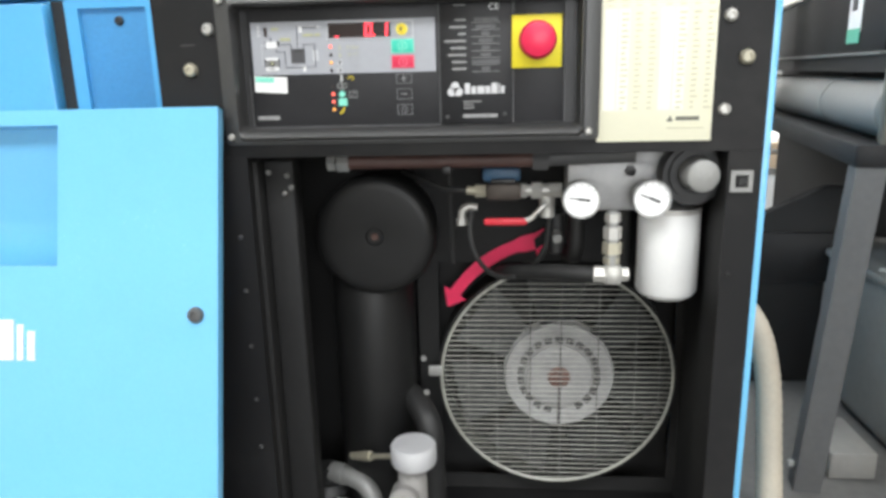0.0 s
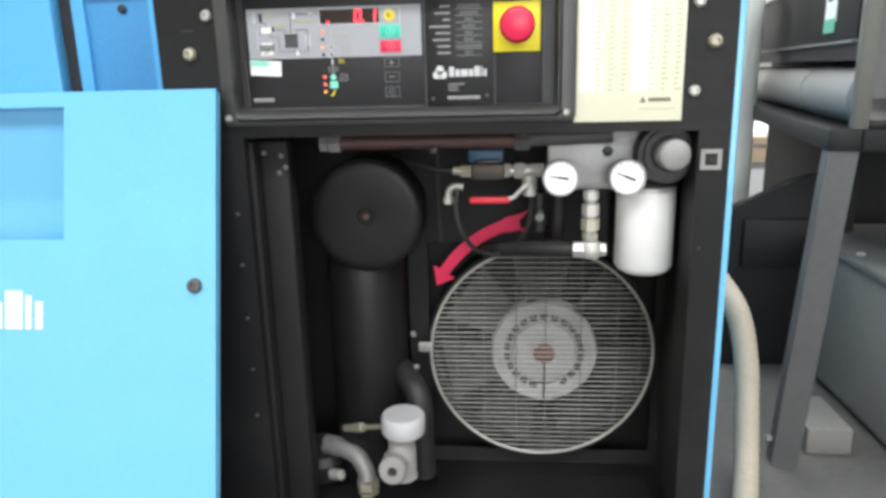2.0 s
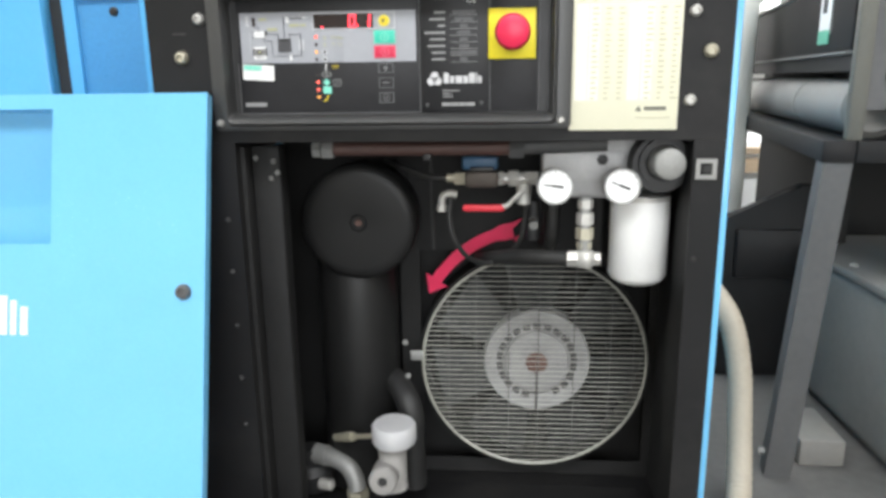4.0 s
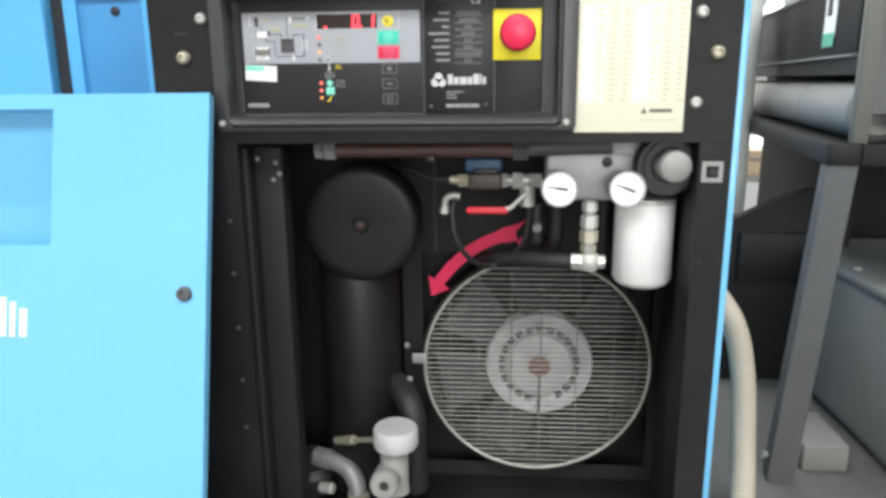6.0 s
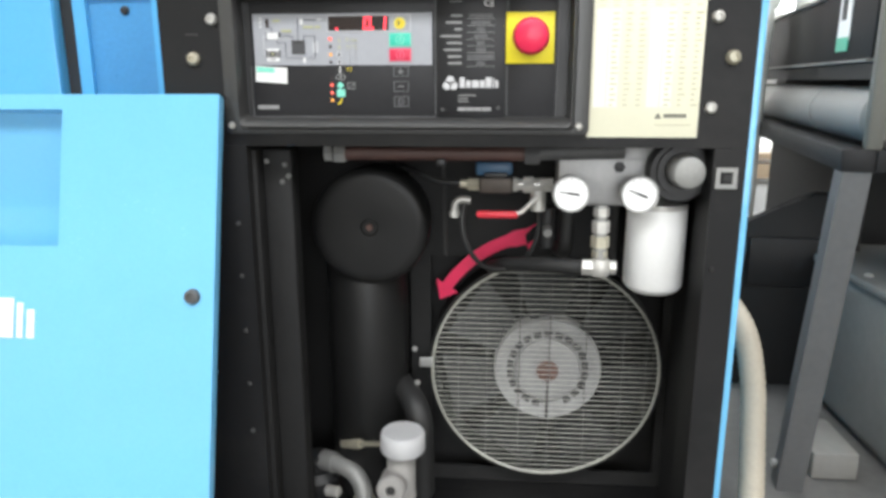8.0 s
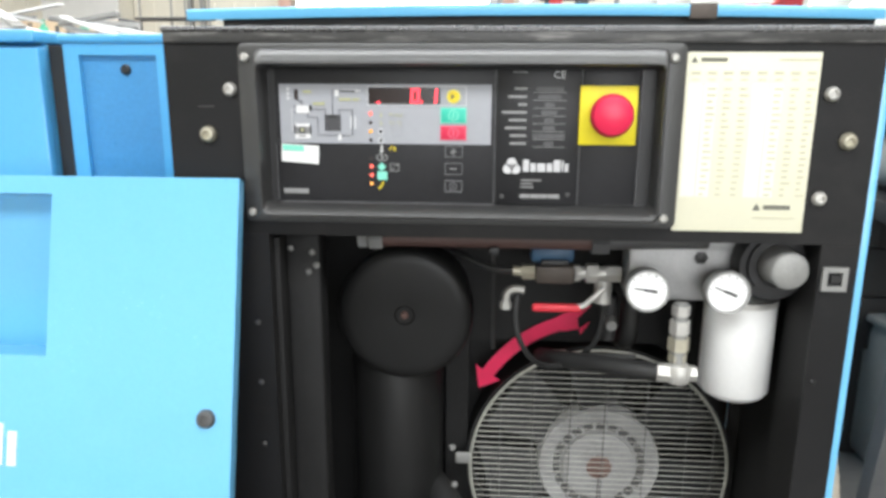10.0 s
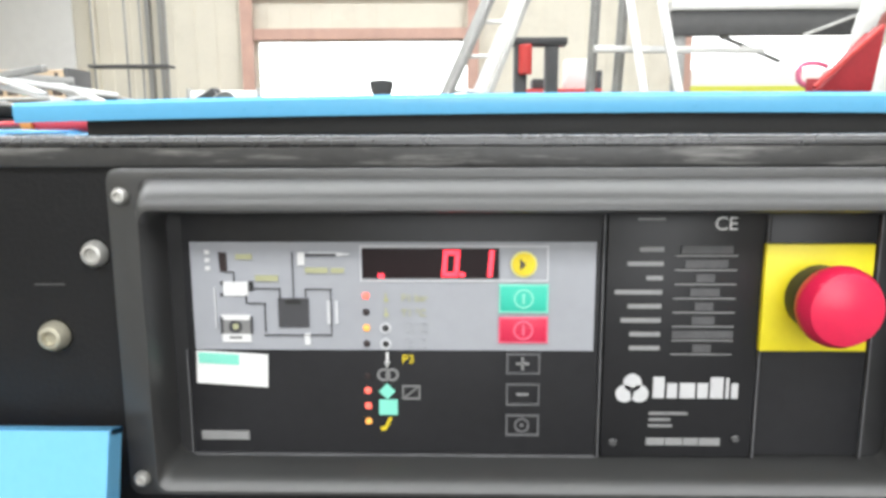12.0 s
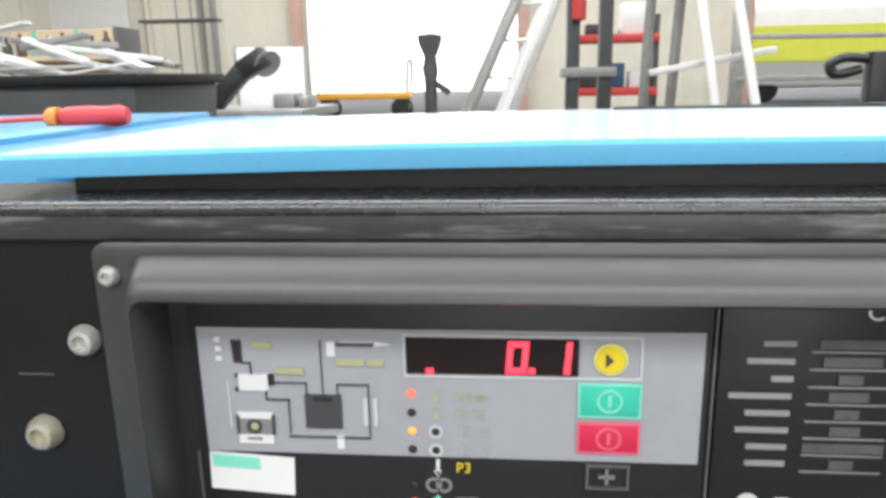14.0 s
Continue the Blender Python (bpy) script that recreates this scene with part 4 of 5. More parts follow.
for x, z in ((-0.008, 0.910), (-0.005, 0.858)):
    part("duct_screw", bolt_head((x, 1.00, z), 0.004, 0.003), STEEL, comp)
# plate round the fan
part("fan_plate", frame_plate(-0.02, 0.362, 0.67, 1.05, GX - GR - 0.004, GX + GR + 0.004, GZ - GR - 0.004, GZ + GR + 0.004, 1.058, 1.061), BLACK_IN, comp, smooth=False)
part("upper_plate", box(-0.02, 0.362, 1.058, 1.061, 1.05, 1.39), BLACK_IN, comp, smooth=False)
# red rotation arrow: an arc with a head, stuck on the plate
ar = bmesh.new()
AX, AZ, A0, A1 = 0.1810, 0.895, 101, 147
pts_o, pts_i = [], []
for k in range(17):
    a = radians(A0 + (A1 - A0) * k / 16)
    half = 0.0085 + 0.0035 * (1 - k / 16) * (1 if k < 3 else 0.2)
    pts_o.append((AX + (0.174 + half) * math.cos(a), AZ + (0.174 + half) * math.sin(a)))
    pts_i.append((AX + (0.174 - half) * math.cos(a), AZ + (0.174 - half) * math.sin(a)))
for (p, q), (r, s) in zip(zip(pts_o, pts_o[1:]), zip(pts_i, pts_i[1:])):
    vs = [ar.verts.new((x, 1.0545, z)) for x, z in (p, q, s, r)]
    ar.faces.new(vs)
for r0, r1, turn in ((0.1855, 0.192, -6), (0.1625, 0.170, -5)):
    vs = [ar.verts.new((AX + r * math.cos(radians(t)), 1.0545, AZ + r * math.sin(radians(t)))) for r, t in ((r0 - 0.009, A0), (r0, A0), (r1, A0 + turn))]
    ar.faces.new(vs)
a = radians(A1)
tip = radians(A1 + 8)
vs = [ar.verts.new((AX + r * math.cos(t), 1.0545, AZ + r * math.sin(t))) for r, t in ((0.193, a), (0.174, tip), (0.155, a))]
ar.faces.new(vs)
bmesh.ops.remove_doubles(ar, verts=ar.verts[:], dist=1e-5)
bmesh.ops.solidify(ar, geom=ar.faces[:], thickness=0.0012)
part("rotation_arrow", ar, RED_LABEL, comp, "curved red rotation arrow sticker")
# manifold block with gauges, regulator knob and spin-on filter
mf = box(0.179, 0.292, 0.915, 0.955, 1.136, 1.196, 0.006)
box(0.252, 0.297, 0.917, 0.955, 1.150, 1.222, 0.006, mf)
block = part("manifold_block", mf, ALU, comp, "cast aluminium manifold block")
part("port_plug", lathe([(0, 0.004), (0.004, 0.004), (0.007, 0.003), (0.007, 0)], (0.252, 0.915, 1.184), (0, -1, 0), 6), PLASTIC, block)
for x, gz, needle, tilt in ((0.1935, 1.1560, 172, 0), (0.2720, 1.1560, 158, 0)):
    g = part("pressure_gauge", lathe([(0, 0.000), (0.0195, 0.0), (0.0200, 0.0028), (0.0216, 0.0032), (0.0218, 0.0), (0.0218, -0.012), (0.0195, -0.016), (0.012, -0.018), (0.012, -0.032), (0, -0.032)], (x, 0.884, gz), (0, -1, 0.06), 40), STEEL, comp, "round pressure gauge with white dial")
    part("dial", lathe([(0, 0.0004), (0.0195, 0.0004), (0.0195, 0)], (x, 0.8838, gz), (0, -1, 0.06), 40), DIAL, g, "white gauge dial")
    b = box(-0.0135, 0.0060, -0.0002, 0.0002, -0.0007, 0.0007)
    box(-0.0035, 0.0100, -0.0002, 0.0002, -0.0014, 0.0014, bm=b)
    b.transform(Matrix.Translation((x, 0.8830, gz)) @ Matrix.Rotation(radians(180 - needle), 4, "Y"))
    part("needle", b, BLACK_PRINT, g, smooth=False)
    tk = bmesh.new()
    for k in range(11):
        a = radians(225 - 27 * k)
        t = box(-0.0012, 0.0012, -0.0002, 0.0002, -0.0003, 0.0003)
        t.transform(Matrix.Translation((x + 0.0165 * math.cos(a), 0.8832, gz + 0.0165 * math.sin(a))) @ Matrix.Rotation(-a, 4, "Y"))
        join(tk, t)
    part("scale_ticks", tk, BLACK_PRINT, g, smooth=False)
kb = part("regulator", lathe([(0, 0.0), (0.034, 0.0), (0.036, -0.004), (0.036, -0.028), (0, -0.028)], (0.318, 0.893, 1.181), (0, -1, 0), 40), PLASTIC, comp, "black pressure regulator body")
part("regulator_knob", lathe([(0, 0.033), (0.012, 0.033), (0.0170, 0.031), (0.0185, 0.027), (0.0185, 0.004), (0.020, 0.0), (0, 0.0)], (0.321, 0.893, 1.184), (0, -1, 0), 36), STEEL, kb, "dull steel knob")
part("lock_ring", lathe([(0.022, 0), (0.022, 0.005), (0.029, 0.005), (0.029, 0)], (0.320, 0.893, 1.183), (0, -1, 0), 24), PLASTIC, kb)
fc = part("oil_filter", lathe([(0, 0.0), (0.026, 0.0), (0.0325, 0.004), (0.0365, 0.010), (0.0365, 0.108), (0.0345, 0.113), (0.0, 0.113)], (0.304, 0.935, 1.026), (0, 0, 1), 48), FILTER, comp, "white spin-on oil filter")
part("filter_rim", lathe([(0.030, 0.0), (0.0372, 0.0), (0.0372, 0.006), (0.030, 0.006)], (0.304, 0.935, 1.133), (0, 0, 1), 48), ZINC, fc)
part("filter_symbol", prism([(0.291, 1.112), (0.299, 1.112), (0.295, 1.120)], 0.9010, 0.9016), GREY_PRINT, fc, smooth=False)
# drop fitting from the manifold to the tee
dp = part("drop_pipe", rod((0.231, 0.895, 1.140), (0.231, 0.892, 1.076), 0.0075, 16), STEEL, comp, "short plated drop fitting")
for z0, z1, r in ((1.128, 1.138, 0.0095), (1.108, 1.122, 0.0105), (1.090, 1.104, 0.0110), (1.078, 1.086, 0.0095)):
    part("fitting_nut", nut((0.231, 0.894, z0), (0.231, 0.894, z1), r), BRASS if z0 < 1.1 else ZINC, dp)
b = lathe([(0, -0.012), (0.010, -0.010), (0.013, -0.004), (0.013, 0.004), (0.010, 0.010), (0, 0.012)], (0.232, 0.890, 1.066), (0, 0, 1), 20)
nut((0.224, 0.890, 1.066), (0.211, 0.892, 1.066), 0.0100, b)
nut((0.240, 0.890, 1.066), (0.250, 0.890, 1.066), 0.0085, b)
part("tee", b, ZINC, dp, "plated tee fitting")
part("tee_hose", tube([(0.212, 0.892, 1.065), (0.185, 0.905, 1.063), (0.150, 0.935, 1.056), (0.118, 0.975, 1.044), (0.100, 1.02, 1.03)], 0.0098, 14), RUBBER, dp)
part("flat_strip", box(0.135, 0.205, 0.965, 0.968, 1.050, 1.0555, 0.001), GREYSTEEL, comp, "light grey sealing strip")
# solenoid valve, its couplings, and the ball valve with red lever
vb = part("solenoid_valve", box(0.084, 0.126, 0.925, 0.955, 1.148, 1.168, 0.004), BROWN_COIL, comp, "brown solenoid valve body")
part("coil", box(0.079, 0.126, 0.938, 0.962, 1.168, 1.1865, 0.005), BLUE_VALVE, vb, "dark blue valve coil")
part("coil_base", box(0.090, 0.120, 0.932, 0.956, 1.166, 1.173, 0.002), PLASTIC, vb)
b = nut((0.070, 0.940, 1.158), (0.084, 0.940, 1.158), 0.0085)
rod((0.060, 0.940, 1.159), (0.072, 0.940, 1.158), 0.0055, 12, b)
part("coupling", b, BRASS, vb)
b = nut((0.126, 0.940, 1.158), (0.133, 0.940, 1.158), 0.0095)
rod((0.133, 0.940, 1.158), (0.139, 0.940, 1.158), 0.007, 14, b)
nut((0.139, 0.940, 1.158), (0.152, 0.940, 1.158), 0.0110, b)
rod((0.152, 0.940, 1.158), (0.160, 0.940, 1.158), 0.008, 14, b)
nut((0.160, 0.940, 1.158), (0.176, 0.940, 1.158), 0.0095, b)
part("coupling", b, ZINC, vb)
part("air_hose", tube([(0.062, 0.940, 1.159), (0.035, 0.945, 1.160), (0.005, 0.965, 1.168), (-0.03, 1.02, 1.172)], 0.0040, 10), RUBBER, vb)
bv = part("ball_valve", rod((0.158, 0.938, 1.152), (0.158, 0.938, 1.126), 0.0095, 18), ZINC, comp, "plated ball valve")
part("lever", tube([(0.158, 0.928, 1.144), (0.150, 0.926, 1.138), (0.138, 0.926, 1.126), (0.130, 0.926, 1.1235)], 0.0032, 8), ZINC, bv)
part("lever_grip", box(0.081, 0.134, 0.922, 0.930, 1.1175, 1.1265, 0.0035), RED_GRIP, bv, "red vinyl lever grip")
el = tube([(0.073, 0.938, 1.1375), (0.062, 0.938, 1.1385), (0.0545, 0.938, 1.133), (0.0535, 0.938, 1.118)], 0.0048, 12)
nut((0.0535, 0.938, 1.116), (0.0535, 0.938, 1.124), 0.0068, el)
part("elbow", el, ZINC, comp, "small plated elbow")
part("loop_hose", tube([(0.066, 0.930, 1.135), (0.064, 0.925, 1.110), (0.071, 0.925, 1.080), (0.090, 0.94, 1.052), (0.118, 0.96, 1.042), (0.142, 0.955, 1.058), (0.157, 0.945, 1.085), (0.161, 0.94, 1.125)], 0.0032, 8), RUBBER, comp, "thin black hose hanging in a loop")
part("thin_pipe", tube([(0.0375, 0.955, 1.21), (0.0385, 0.955, 1.17), (0.039, 0.955, 1.12), (0.040, 0.96, 1.06)], 0.0022, 8), RUBBER, comp)
part("pressure_sensor", rod((0.172, 0.975, 1.125), (0.172, 0.975, 1.07), 0.010, 14, bevel=0.002), PLASTIC, comp)
part("sensor_plug", rod((0.172, 0.970, 1.098), (0.172, 0.950, 1.094), 0.006, 10), STEEL, comp)
part("riser_hose", tube([(0.200, 0.985, 1.15), (0.199, 0.985, 1.11), (0.198, 0.985, 1.075), (0.196, 1.0, 1.060), (0.194, 1.045, 1.052)], 0.011, 14), RUBBER, comp)
part("riser_hose", tube([(0.262, 0.985, 1.13), (0.262, 0.99, 1.09), (0.264, 1.0, 1.05)], 0.010, 14), RUBBER, comp)
# lower left: capped pot, elbow, side pipe, hose
pot = part("drain_pot", lathe([(0, 0.0), (0.021, 0.0), (0.0195, 0.003), (0.0195, 0.060), (0.016, 0.066), (0, 0.066)], (-0.018, 0.918, 0.728), (0, 0, 1), 32), SENSOR, comp, "pale grey drain pot")
b = lathe([(0, 0.006), (0.006, 0.006), (0.007, 0.010), (0.0165, 0.010), (0.0195, 0.006), (0.0195, -0.03), (0, -0.03)], (-0.0265, 0.886, 0.757), (0, -1, 0.15), 28)
part("pot_port", b, SENSOR, pot, "round port with a dark hole")
part("port_hole", lathe([(0, 0.0075), (0.0062, 0.0075), (0.0062, 0.0)], (-0.0265, 0.886, 0.757), (0, -1, 0.15), 16), BLACK_PRINT, pot)
part("cap", lathe([(0, 0.0), (0.029, 0.0), (0.0305, 0.003), (0.0305, 0.024), (0.028, 0.028), (0, 0.0285)], (-0.0150, 0.917, 0.797), (0, 0, 1), 40), GREYCAP, pot, "light grey round cap")
b = rod((-0.045, 0.925, 0.800), (-0.088, 0.965, 0.776), 0.0036, 10)
nut((-0.082, 0.960, 0.779), (-0.098, 0.975, 0.770), 0.0072, b)
nut((-0.100, 0.977, 0.769), (-0.116, 0.992, 0.760), 0.0062, b)
part("side_pipe", b, BRASS, pot, "thin side pipe with plated nuts")
ebm = tube([(-0.145, 1.0, 0.726), (-0.122, 0.990, 0.727), (-0.098, 0.978, 0.722), (-0.084, 0.968, 0.706), (-0.080, 0.963, 0.690)], 0.0135, 16)
rod((-0.150, 1.003, 0.726), (-0.128, 0.993, 0.727), 0.0155, 16, ebm)
eb = part("pipe_elbow", ebm, STEEL, comp, "grey cast pipe elbow")
part("elbow_nut", nut((-0.0795, 0.962, 0.692), (-0.0795, 0.962, 0.678), 0.0165), BRASS, eb)
part("elbow_nut", nut((-0.0795, 0.962, 0.674), (-0.0795, 0.962, 0.669), 0.0155), BRASS, eb)
b = lathe([(0, 0.0), (0.032, 0.0), (0.036, 0.006), (0.036, 0.030), (0.026, 0.040), (0, 0.042)], (-0.160, 1.005, 0.672), (0, 0, 1), 28)
rod((-0.160, 1.005, 0.70), (-0.160, 1.005, 0.735), 0.017, 16, b)
dv = part("drain_valve", b, PLASTIC, comp, "black drain valve")
part("valve_screw", lathe([(0, 0.005), (0.005, 0.004), (0.007, 0)], (-0.176, 0.985, 0.722), (0, -1, 0.3), 10), ZINC, dv)
part("valve_screw", lathe([(0, 0.004), (0.004, 0.003), (0.006, 0)], (-0.176, 0.975, 0.700), (0, -1, 0.3), 10), GREYSTEEL, dv)
part("valve_stub", rod((-0.140, 0.975, 0.692), (-0.118, 0.968, 0.694), 0.0085, 14, bevel=0.002), ZINC, dv)
hs = part("return_hose", tube([(-0.035, 1.03, 0.845), (-0.018, 1.00, 0.842), (-0.003, 0.975, 0.830), (0.004, 0.965, 0.805), (0.004, 0.965, 0.775), (0.006, 0.97, 0.70)], 0.0175, 16), RUBBER, comp, "thick black return hose")
part("hose_ring", lathe([(0.020, 0), (0.020, 0.008), (0.025, 0.008), (0.025, 0)], (-0.034, 1.015, 0.836), (0.5, -1, 0), 28), GREYSTEEL, hs)

# ---- left blue housing beside the compressor ----
hous = thing("blue_side_housing", -0.37, 1.2, FL, "blue sheet-metal housing standing beside the compressor", "housing")
part("body", box(-0.430, -0.2865, 0.956, 1.50, FL, 1.398, 0.002), BLUE_SHADED, hous)
fb = frame_plate(-0.430, -0.2865, FL + 0.01, 1.399, -0.413, -0.327, FL + 0.05, 1.386, 0.948, 0.956)
part("front_frame", fb, BLUE_SHADED, hous, "light blue folded frame")
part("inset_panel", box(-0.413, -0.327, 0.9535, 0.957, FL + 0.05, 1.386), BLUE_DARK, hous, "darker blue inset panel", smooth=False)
part("lock", lathe([(0, 0.004), (0.0035, 0.004), (0.0055, 0.0025), (0.006, 0)], (-0.364, 0.9535, 1.371), (0, -1, 0), 16), PLASTIC, hous, "black round lock")
tp = box(-0.434, -0.2862, 0.944, 1.50, 1.399, 1.408, 0.003)
part("top", tp, BLUE_SHADED, hous, "sky-blue folded top")
part("slot", box(-0.37, -0.33, 1.04, 1.05, 1.4078, 1.4088), BLACK_PRINT, hous)
sec = thing("second_compressor", -0.95, 1.2, FL, "second blue compressor cabinet standing close by", "compressor")
part("body", box(-1.45, -0.4545, 0.958, 1.55, FL, 1.398, 0.003), BLUE_SHADED, sec)
part("front_door", box(-1.44, -0.4535, 0.940, 0.957, FL + 0.04, 1.394, 0.003), BLUE_SHADED, sec, "plain blue front door")
part("top", box(-1.455, -0.4530, 0.935, 1.555, 1.399, 1.412, 0.003), BLUE_SHADED, sec)
# no part here: the strip paints the shade between the two housings
part("gap_dark_strip", box(-0.4525, -0.4310, 0.958, 1.0, FL, 1.397), RUBBER, sec, "black strip painting the dark gap")
tool = thing("screwdriver", -0.50, 1.30, 1.408, "red and orange handled screwdriver lying on the blue top", "screwdriver")
part("handle", lathe([(0, 0), (0.008, 0.001), (0.0112, 0.010), (0.0100, 0.024), (0.0115, 0.044), (0.0105, 0.064), (0.0075, 0.071), (0.0, 0.072)], (-0.432, 1.305, 1.4205), (-1.0, -0.07, -0.012), 18), RED_ORANGE, tool, "red grip")
part("collar", lathe([(0, 0), (0.0108, 0.001), (0.0108, 0.010), (0.008, 0.014), (0, 0.014)], (-0.5035, 1.300, 1.4195), (-1.0, -0.07, -0.02), 18), ORANGE_GRIP, tool, "orange collar")
part("blade", rod((-0.517, 1.299, 1.4190), (-0.660, 1.289, 1.4150), 0.0030, 10), RED_ORANGE, tool, "red insulated shaft")

# ---- removed front door leaning on the fascia ----
LEAN = math.atan(0.26)
door = thing("removed_front_door", -0.492, 0.850 - 0.26 * (1.265 - FL), FL, "sky-blue cabinet door leaning against the compressor", "door", turn=Matrix.Rotation(-LEAN, 4, "X"))
DL = (1.265 - FL) / math.cos(LEAN)
x1 = -0.207 + 0.50
x0 = x1 - 0.60


def dz(z):
    return (z - FL) / math.cos(LEAN)


ds = frame_plate(x0, x1, 0.0, DL, x0 + 0.19, -0.388 + 0.50, dz(1.100), dz(1.2485), -0.022, -0.0195)
box(x1 - 0.0025, x1, -0.0193, -0.009, 0.0, DL, bm=ds)
box(x0, x0 + 0.0025, -0.0193, -0.009, 0.0, DL, bm=ds)
box(x0, x1, -0.0193, -0.009, DL - 0.0025, DL, bm=ds)
box(x0, x1, -0.0193, -0.009, 0.0, 0.0025, bm=ds)
part("skin", ds, BLUE, door, "glossy sky-blue door skin", local=True)
hr = frame_plate(x0 + 0.188, 0.114, dz(1.098), dz(1.2505), x0 + 0.19, 0.112, dz(1.100), dz(1.2485), -0.0193, 0.062)
rb = box(x0 + 0.188, 0.114, 0.0581, 0.060, dz(1.098), dz(1.2505))
for v in rb.verts:
    v.co.y -= 0.062 * (v.co.z - dz(1.098)) / (dz(1.2505) - dz(1.098))
join(hr, rb)
part("handle_recess", hr, BLUE, door, "sunken handle recess", local=True)
part("recess_screw", lathe([(0, 0.003), (0.003, 0.003), (0.004, 0)], (0.105, 0.027, dz(1.172)), (0, -1, 0), 12), PLASTIC, door, local=True)
part("lock", lathe([(0, 0.004), (0.003, 0.004), (0.004, 0.006), (0.0075, 0.005), (0.009, 0.0), (0, 0)], (-0.2315 + 0.50, -0.022, dz(1.049)), (0, -1, 0), 20), GREYSTEEL, door, "dark quarter-turn lock", local=True)
lg = bmesh.new()
for a, b, z0, z1 in ((-0.520, -0.508, 0.988, 1.031), (-0.505, -0.488, 0.988, 1.018), (-0.484, -0.463, 0.988, 1.031), (-0.459, -0.452, 0.988, 1.026), (-0.447, -0.4385, 0.988, 1.019)):
    box(a + 0.525, b + 0.525, -0.0232, -0.0219, dz(z0 + 0.012), dz(z1 + 0.012), bm=lg)
part("emblem", lg, WHITE_PAINT, door, "white block emblem", local=True, smooth=False)
part("edge_rail", box(x0 + 0.01, x1 - 0.01, -0.0193, -0.006, 0.30, 0.33), BLACK_IN, door, local=True)

# ---- steel stand with a dryer unit next to the compressor ----
# its long side runs back from SX, SY along the direction S
SX, SY = 0.634, 1.12
ANG = math.atan2(0.14, 0.80)
STAND = Matrix.Translation((SX, SY, FL)) @ Matrix.Rotation(-ANG, 4, "Z")


def on_stand(bm):
    bm.transform(STAND)
    return bm


stand = thing("equipment_stand", SX, SY, FL, "grey painted steel stand carrying a black electrical box", "stand")
for i, (lx, ly) in enumerate(((-0.030, 0.0), (0.30, 1.15), (0.55, 0.0), (0.55, 1.15))):
    lg = box(lx, lx + 0.040, ly, ly + 0.004, 0.0, 0.525)
    box(lx, lx + 0.004, ly + 0.004, ly + 0.040, 0.0, 0.525, bm=lg)
    for v in lg.verts:      # legs splay outwards towards the floor
        v.co.x -= 0.036 * (0.525 - v.co.z) / 0.525 * (1 if lx < 0.1 else -1)
    part("leg", on_stand(lg), GREYSTEEL, stand, "grey angle-iron leg")
part("foot_bolt", on_stand(rod((-0.063, 0.026, 0.035), (-0.072, 0.026, 0.035), 0.007, 6)), STEEL, stand)
for lx in (-0.034, 0.55):
    bmr = box(lx, lx + 0.045, -0.004, 1.2, 0.525, 0.557, 0.002)
    part("side_rail", on_stand(bmr), BLACK, stand, "dark side rail")
part("end_rail", on_stand(box(0.012, 0.55, -0.004, 0.03, 0.525, 0.557, 0.002)), BLACK_IN, stand)
part("end_rail", on_stand(box(0.012, 0.55, 1.16, 1.195, 0.525, 0.557, 0.002)), BLACK, stand)
part("deck", on_stand(box(0.012, 0.55, 0.031, 1.159, 0.545, 0.553)), GREYSTEEL, stand)
tk = thing("pale_tube", SX, SY, FL + 0.557, "pale grey horizontal tube strapped on the stand", "pipe", turn=Matrix.Rotation(-ANG, 4, "Z"))
part("body", on_stand(rod((0.035, 0.02, 0.601), (0.035, 1.15, 0.601), 0.043, 40, bevel=0.01)), TANK, tk)
for ly in (0.34, 0.78):
    part("strap", on_stand(lathe([(0.0432, -0.004), (0.0444, -0.004), (0.0444, 0.004), (0.0432, 0.004)], (0.035, ly, 0.601), (0, 1, 0), 40)), STEEL, tk)
eb2 = thing("electrical_box", SX, SY, FL + 0.66, "black electrical box with a white and green tag", "cabinet", turn=Matrix.Rotation(-ANG, 4, "Z"))
part("body", on_stand(box(0.0, 0.5, 0.045, 1.16, 0.685, 0.795, 0.004)), BLACK_IN, eb2)
part("drip_edge", on_stand(box(-0.006, 0.5, 0.045, 1.16, 0.6805, 0.6845, 0.001)), TANK, eb2, "pale bottom edge")
part("under_skirt", on_stand(box(0.004, 0.5, 0.045, 1.155, 0.655, 0.680)), BLACK_IN, eb2)
part("lid", on_stand(box(-0.004, 0.505, 0.040, 1.165, 0.7955, 0.803, 0.003)), TANK, eb2, "pale grey lid")
tg = part("tag", on_stand(box(-0.0022, -0.0004, 0.165, 0.232, 0.716, 0.79)), WHITE_PAINT, eb2, "white tag with green foot", smooth=False)
part("tag_band", on_stand(box(-0.003, -0.0018, 0.165, 0.232, 0.700, 0.722)), GREEN, tg, smooth=False)
part("tag_print", on_stand(box(-0.003, -0.0018, 0.19, 0.215, 0.750, 0.785)), BLACK_PRINT, tg, smooth=False)
ps = thing("corner_post", SX + 0.02, SY - 0.02, FL + 0.557, "khaki corner post with a dark grey plate", "post", turn=Matrix.Rotation(-ANG, 4, "Z"))
part("post", on_stand(box(-0.004, 0.018, -0.002, 0.018, 0.557, 0.800, 0.002)), OLIVE, ps)
part("plate", on_stand(box(0.018, 0.20, 0.002, 0.008, 0.60, 0.798)), GREYSTEEL, ps, "dark grey plate")
part("socket", on_stand(box(0.036, 0.085, -0.008, 0.002, 0.70, 0.79, 0.003)), WHITE_PAINT, ps, "pale grille")
